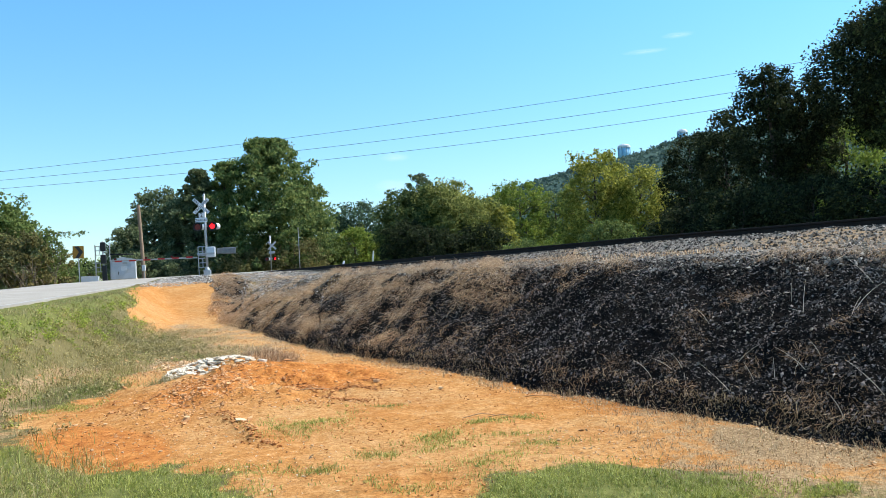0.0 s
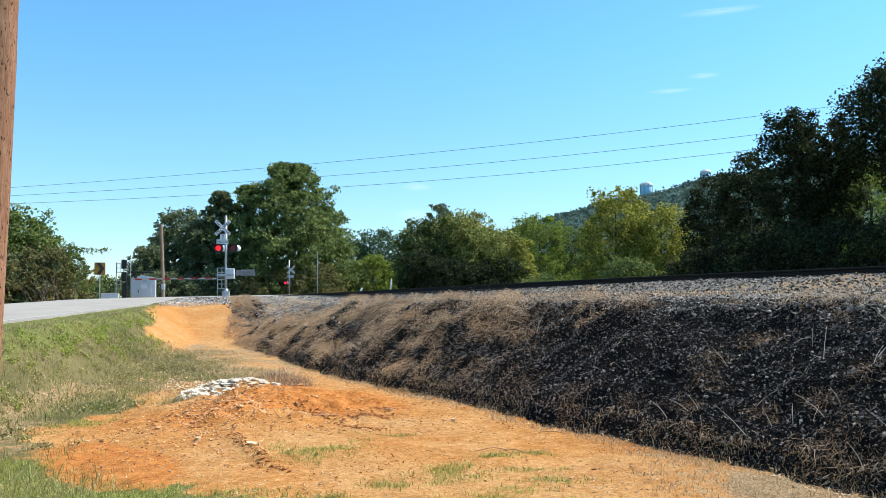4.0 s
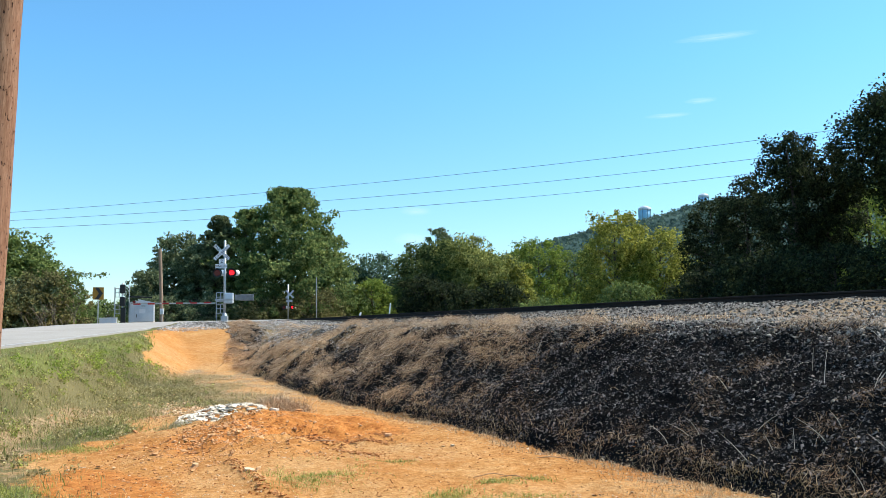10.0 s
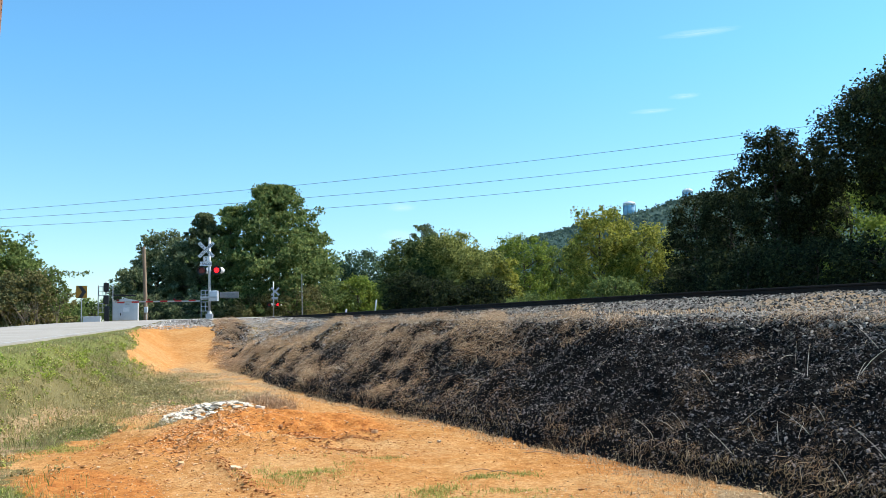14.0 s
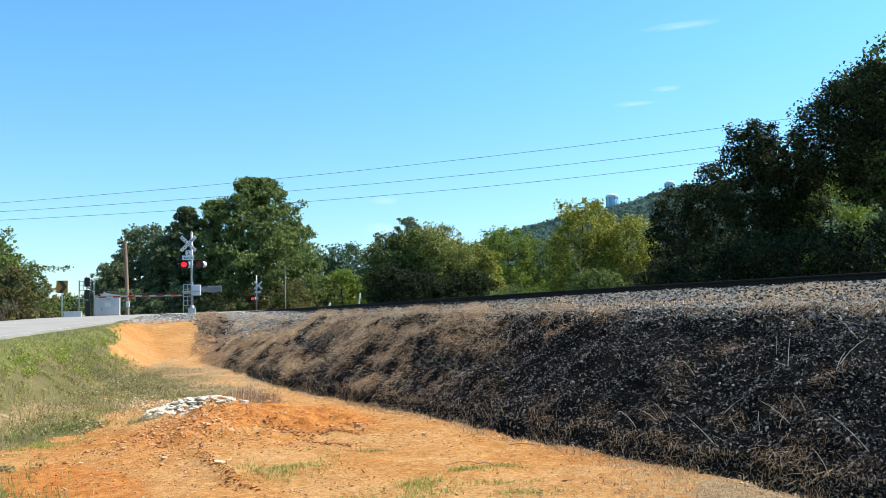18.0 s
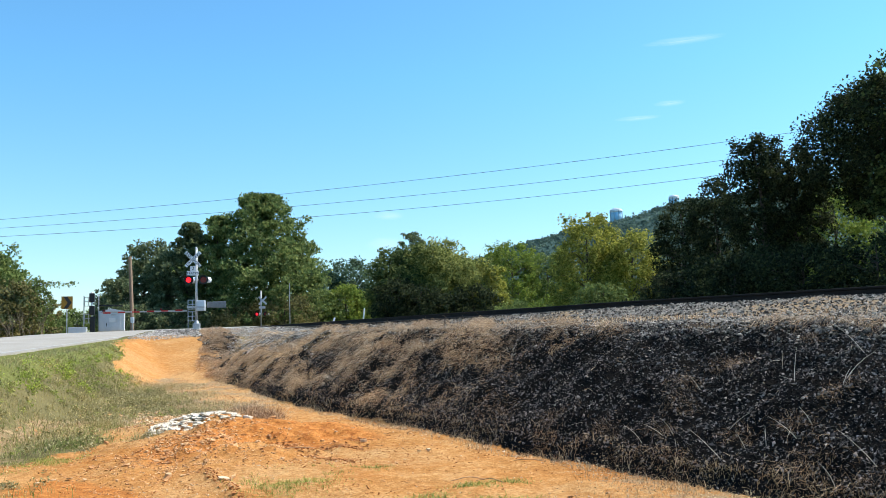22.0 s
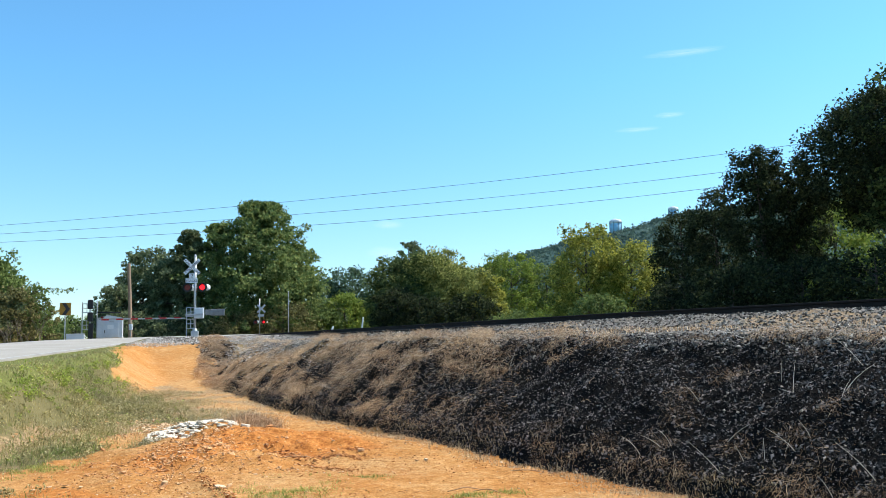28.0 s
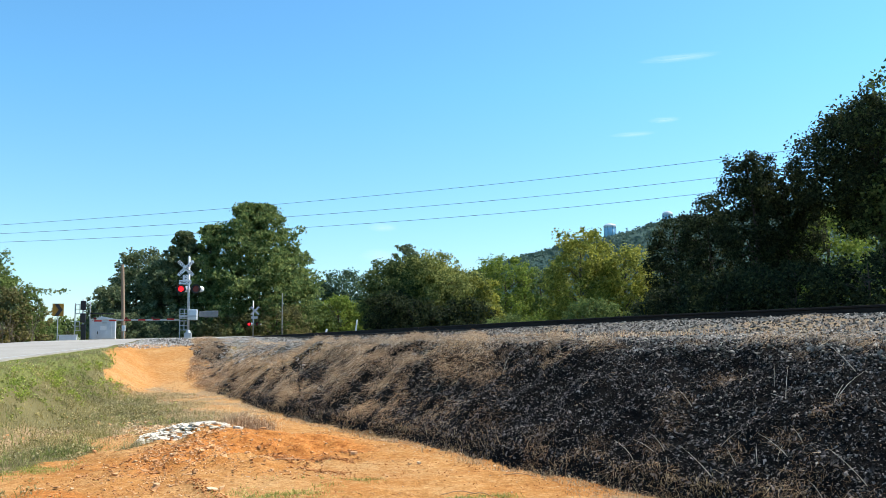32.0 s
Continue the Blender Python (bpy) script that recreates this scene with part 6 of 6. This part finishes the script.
stuff("clay_clods", "crumbled clods of red clay on the heap", "clods", lumps(rng, x, y, height(x, y), rng.uniform(0.006, 0.02, 2400) * (1 + 1.1 * (rng.random(2400) > 0.94))), M_CLOD)


def cut_edges():
    """Crumbled clods along the cut edges and ridges of the scraped clay."""
    pts = []
    for x0, y0, x1, y1, m, s in ((-1.95, 11.5, -1.35, 10.2, 420, 0.13), (-1.35, 10.9, -0.75, 10.75, 240, 0.07), (-1.4, 10.1, -0.75, 9.75, 170, 0.06), (-2.43, 9.15, -1.43, 7.24, 190, 0.06), (-3.3, 9.6, -3.0, 12.4, 420, 0.35), (-1.05, 11.9, -0.7, 10.9, 110, 0.06)):
        t = rng.random(m)
        pts.append(np.column_stack([x0 + (x1 - x0) * t + rng.normal(0, s, m), y0 + (y1 - y0) * t + rng.normal(0, s, m)]))
    p = np.concatenate(pts)
    x, y = p.T
    stuff("clay_clods", "crumbled red clods along the cut edges", "clods", lumps(rng, x, y, height(x, y) + 0.005, rng.uniform(0.007, 0.02, len(x)) * (0.6 + 0.9 * rng.random(len(x)) ** 2)), M_CLOD_RED)


cut_edges()
x, y, z = spread(14000, -4.8, 4.0, 5.2, 24, lambda x, y: ramp01(5.9, 5.5, NX * x + NY * y) * (0.1 + 0.9 * ramp01(-0.1, 0.5, fbm(x, y, 1.3, 3, 70))) * (1 - lawn(x, y)) * ramp01(-0.5, 0.4, x - np.interp(y, FRINGE_Y, FRINGE_X)), 1.5)
stuff("pebbles", "small pale pebbles strewn over the clay", "pebbles", lumps(rng, x, y, z, rng.uniform(0.004, 0.013, len(x)) * (1 + 0.9 * (rng.random(len(x)) > 0.97))), M_PEBBLE)

x, y, z = spread(16000, -4.8, 4.0, 5.2, 22, lambda x, y: ramp01(5.9, 5.5, NX * x + NY * y) * (0.05 + 0.95 * ramp01(0.05, 0.5, fbm(x, y, 0.8, 3, 74))) * (1 - lawn(x, y)) * ramp01(-0.5, 0.4, x - np.interp(y, FRINGE_Y, FRINGE_X)), 1.5)
stuff("clay_clods", "small dark crumbs of clay strewn over the lane", "clods", lumps(rng, x, y, z, rng.uniform(0.004, 0.014, len(x))), M_CLOD_RED)

x, y, z = spread(9000, -13, 1, 13, 34, lambda x, y: ramp01(5.4, 5.0, NX * x + NY * y - drawn_back(UX * x + UY * y)) * ramp01(2.0, 2.8, road_side(x, y)) * (0.08 + 0.92 * ramp01(0.0, 0.5, fbm(x, y, 1.1, 3, 75))), 1.1)
stuff("clay_clods", "clods and broken stones along the lane to the ramp", "clods", lumps(rng, x, y, z, rng.uniform(0.008, 0.03, len(x))), M_CLOD)


def sticks():
    r = np.random.default_rng(5)
    for x, y, long, turn, label in ((-1.55, 10.3, 0.5, 5, "straight broken stick on the clay"), (0.67, 8.06, 0.3, -30, "crooked dry twig on the clay lane"), (0.45, 8.2, 0.35, 10, "crooked dry twig on the clay lane"),
                                    (-2.35, 14.2, 0.45, 60, "dry twig standing behind the slabs"), (1.2, 9.2, 0.4, 160, "dry twig beside the bank's foot")):
        t = np.linspace(-0.5, 0.5, 6)
        up = 0.5 if "standing" in label else 0.0
        v, f = tube(np.column_stack([t * long, 0.04 * long * np.sin(7 * t + x), 0.012 + up * (t + 0.5) * long + 0.015 * np.cos(5 * t)]), 0.006 * (1.1 - np.abs(t)), 6)
        ob = tagged(new("stick", mesh_of("stick", v, f, M_DRY, True)), label, "stick")
        ob.matrix_basis = pose(x, y, ground_z(x, y), 0, 0, turn)


sticks()
x, y = rng.normal(-4.9, 0.5, 420), rng.normal(15.0, 0.45, 420)
stuff("pebbles", "broken pale stones scattered beside the slabs", "pebbles", lumps(rng, x, y, height(x, y), rng.uniform(0.012, 0.04, 420)), M_PEBBLE)


def dry_tufts():
    n, u = rng.uniform(3.0, 5.6, 42000), rng.uniform(14.5, 26.0, 42000)
    x, y = NX * n + UX * u, NY * n + UY * u
    keep = rng.random(42000) < (0.12 + 0.88 * ramp01(-0.15, 0.3, fbm(x, y, 1.1, 3, 71))) * ramp01(4.9, 4.2, n - 0.8 * drawn_back(u) + 0.3 * fbm(x, y, 0.7, 3, 72)) * (1 - clay_ramp(x, y, 0 * x)) * ramp01(14.5, 16.0, u) * ramp01(3.0, 3.5, n)
    for k, mat, label in ((keep & (rng.random(42000) < 0.55), M_STRAW, "thin pale dry grass at the foot of the clay ramp"), (keep & (rng.random(42000) < 0.3), G_OLIVE, "dusty olive grass at the foot of the clay ramp")):
        many = int(k.sum())
        stuff("dry_grass", label, "dry grass", blades(rng, x[k], y[k], height(x[k], y[k]), rng.uniform(0.04, 0.13, many), rng.uniform(0.004, 0.009, many), 1.0, 1.1), mat)
    for cx, cy, s, name, label, mat, many in ((-2.75, 14.4, 0.3, "dry_tuft", "grey-brown tuft of dead grass behind the slabs", M_DRY, 1900),
                                              (-3.3, 15.6, 0.3, "dry_tuft", "low pale tuft of dead grass behind the slabs", M_LITTER, 900),
                                              (-3.95, 11.9, 0.2, "weed_tuft", "small green weed tuft beside the heap", G_OLIVE, 400), (-5.0, 12.0, 0.18, "weed_tuft", "small green weed tuft on the clay", G_GREEN, 350),
                                              (-5.3, 14.2, 0.3, "weed_tuft", "small green weed tuft on the clay", G_OLIVE, 400)):
        x, y = rng.normal(cx, s * 0.6, many), rng.normal(cy, s * 0.5, many)
        stuff(name, label, "tuft", blades(rng, x, y, height(x, y), rng.uniform(0.08, 0.9 * s + 0.06, many), rng.uniform(0.003, 0.007, many), 0.9, 1.1), mat)


dry_tufts()


def arching_sapling():
    """The thin tree by the road with one leafy branch held out sideways."""
    p = polar(-24.7, 62)
    ob = thing("sapling", "thin sapling with a long feathery branch held sideways", "tree", Matrix.Translation((p.x, p.y, ground_z(p.x, p.y))) @ pose(0, 0, 0, 0, 0, 25))
    r = np.random.default_rng(2)
    for name, way, thick, many, droop in (("stem", ((-1.6, 0, 0), (-1.4, 0, 1.8), (-0.9, 0.1, 3.4), (-0.2, 0.1, 4.1)), 0.05, 40, 0.5), ("branch", ((-0.9, 0.1, 3.3), (-0.2, 0, 3.85), (0.8, 0, 4.1), (1.7, 0, 4.0), (2.3, 0, 4.15)), 0.02, 46, 0.3),
                                          ("branch", ((-1.2, 0, 2.5), (-0.5, 0, 3.1), (0.3, 0, 3.3), (0.8, 0, 3.5)), 0.018, 36, 0.4), ("branch", ((-1.4, 0, 1.5), (-0.4, 0.1, 2.0), (0.5, 0, 2.6), (0.9, 0, 2.9)), 0.018, 40, 0.6)):
        way = np.array(way)
        k = np.linspace(0, 1, len(way))
        v, f = tube(way, thick * (1 - 0.8 * k), 6)
        stem = new(name, mesh_of(name, v, f, M_BARK, True))
        stem.parent = ob
        j = r.uniform(0.3, 1.0, many)
        clumps = np.column_stack([np.interp(j, k, way[:, 0]), r.normal(0, 0.2, many), np.interp(j, k, way[:, 2]) - droop * r.random(many) ** 1.5, r.uniform(0.04, 0.2, many)])
        leaves = new("foliage", mesh_of("foliage", *leaf_cards(r, clumps, 5, 0.12, 1.3), L_GREEN))
        leaves.parent = ob
        tagged(leaves, kind="stuff")


arching_sapling()


def wisps():
    """A few thin fair-weather clouds, very far off."""
    m, n, l, b = material("cloud_wisp", 1.0, 0, 0)
    b.inputs["Base Color"].default_value = (0.0, 0.0, 0.0, 1)
    # emission stands in for the sunlight on the wisps
    b.inputs["Emission Color"].default_value, b.inputs["Emission Strength"].default_value = (0.75, 0.9, 1.0, 1), 0.7
    co = n.new("ShaderNodeTexCoord").outputs["Generated"]
    mp = n.new("ShaderNodeMapping")
    mp.inputs["Scale"].default_value = (3.0, 1.0, 5.0)
    l.new(co, mp.inputs[0])
    nz = noise_node(n, l, 0.6, 6, 0.65, mp.outputs[0])
    g = n.new("ShaderNodeTexGradient")
    g.gradient_type = "SPHERICAL"
    m2 = n.new("ShaderNodeMapping")
    m2.inputs["Location"].default_value, m2.inputs["Scale"].default_value = (-1.0, 0, -1.0), (2, 0, 2)
    l.new(co, m2.inputs[0]), l.new(m2.outputs[0], g.inputs[0])
    k = n.new("ShaderNodeMath")
    k.operation = "MULTIPLY"
    l.new(nz.outputs[0], k.inputs[0]), l.new(g.outputs["Fac"], k.inputs[1])
    a = ramp_node(n, l, k.outputs[0], [(0.1, (0, 0, 0)), (0.6, (0.34, 0.34, 0.34))])
    l.new(a.outputs[0], b.inputs["Alpha"])
    for az, el, w, h in ((18.3, 14.6, 130, 30), (16.1, 13.8, 190, 26), (-1.8, 7.9, 130, 40), (-2.0, 5.9, 170, 60), (19.5, 18.6, 330, 40)):
        p = polar(az, 2600)
        t = np.linspace(-0.5, 0.5, 12)
        gx, gz = np.meshgrid(t * w, t * h)
        v = np.stack([gx, 8 * np.cos(gx / w * 3) + 4 * np.sin(gz / h * 5), gz], -1).reshape(-1, 3)
        q = np.arange(144).reshape(12, 12)
        f = np.stack([q[:-1, :-1], q[:-1, 1:], q[1:, 1:], q[1:, :-1]], -1).reshape(-1, 4)
        ob = tagged(new("backdrop", mesh_of("backdrop", v, f, m, True)), "thin white wisp of cloud in the blue sky", "cloud", kind="structure")
        ob.matrix_basis = Matrix.Translation((p.x, p.y, 1.6 + math.tan(radians(el)) * 2600)) @ pose(0, 0, 0, 0, 0, -az)
        ob.visible_shadow = False


wisps()


M_TWIG = mottled("pale_bare_bark", (0.1, 0.08, 0.055), (0.17, 0.14, 0.1), (0.25, 0.21, 0.15), 0.2, 0.02, 0.9)


def bare_shrub(az, far, seed):
    """A thicket of pale bare stems below the roadside trees."""
    p = polar(az, far)
    r = np.random.default_rng(seed)
    ob = thing("bare_shrub", "thicket of pale bare stems under the roadside trees", "shrub", Matrix.Translation((p.x, p.y, ground_z(p.x, p.y))))
    for i in range(9):
        x0, lean = r.uniform(-1.3, 1.3), r.uniform(-1.5, 1.5)
        top = r.uniform(1.3, 2.5)
        a, b, c = np.array([x0, r.uniform(-0.4, 0.4), 0]), np.array([x0 + 0.4 * lean, 0, top * 0.5]), np.array([x0 + lean, 0, top])
        side = b + (r.uniform(-0.7, 0.7), 0.1, top * 0.35)
        pieces = [tube([a, b, c], (0.022, 0.016, 0.007), 5), tube([b, (b + side) / 2 + (0, 0, 0.05), side], (0.014, 0.011, 0.006), 5)]
        stem = new("stem", mesh_of("stem", *joined(pieces), M_TWIG, True))
        stem.parent = ob


bare_shrub(-26.9, 59.5, 1)
bare_shrub(-25.4, 59.5, 2)


# ---- what moves: the flashers wink from side to side ----
def motions():
    period, start = 1.079, 0.385
    for (bulb, spread, z), late in ((NEAR_BULB, 0.0), (FAR_BULB, 0.0)):
        side, rows = 1, [(0.0, pose(spread, 0, z))]
        k = 0
        while start + late + k * period / 2 < 31.9:
            t = start + late + k * period / 2
            rows.append((t - 0.017, pose(side * spread, 0, z)))
            side = -side
            rows.append((t + 0.017, pose(side * spread, 0, z)))
            k += 1
        rows.append((32.0, pose(side * spread, 0, z)))
        walk(bulb, rows)


motions()
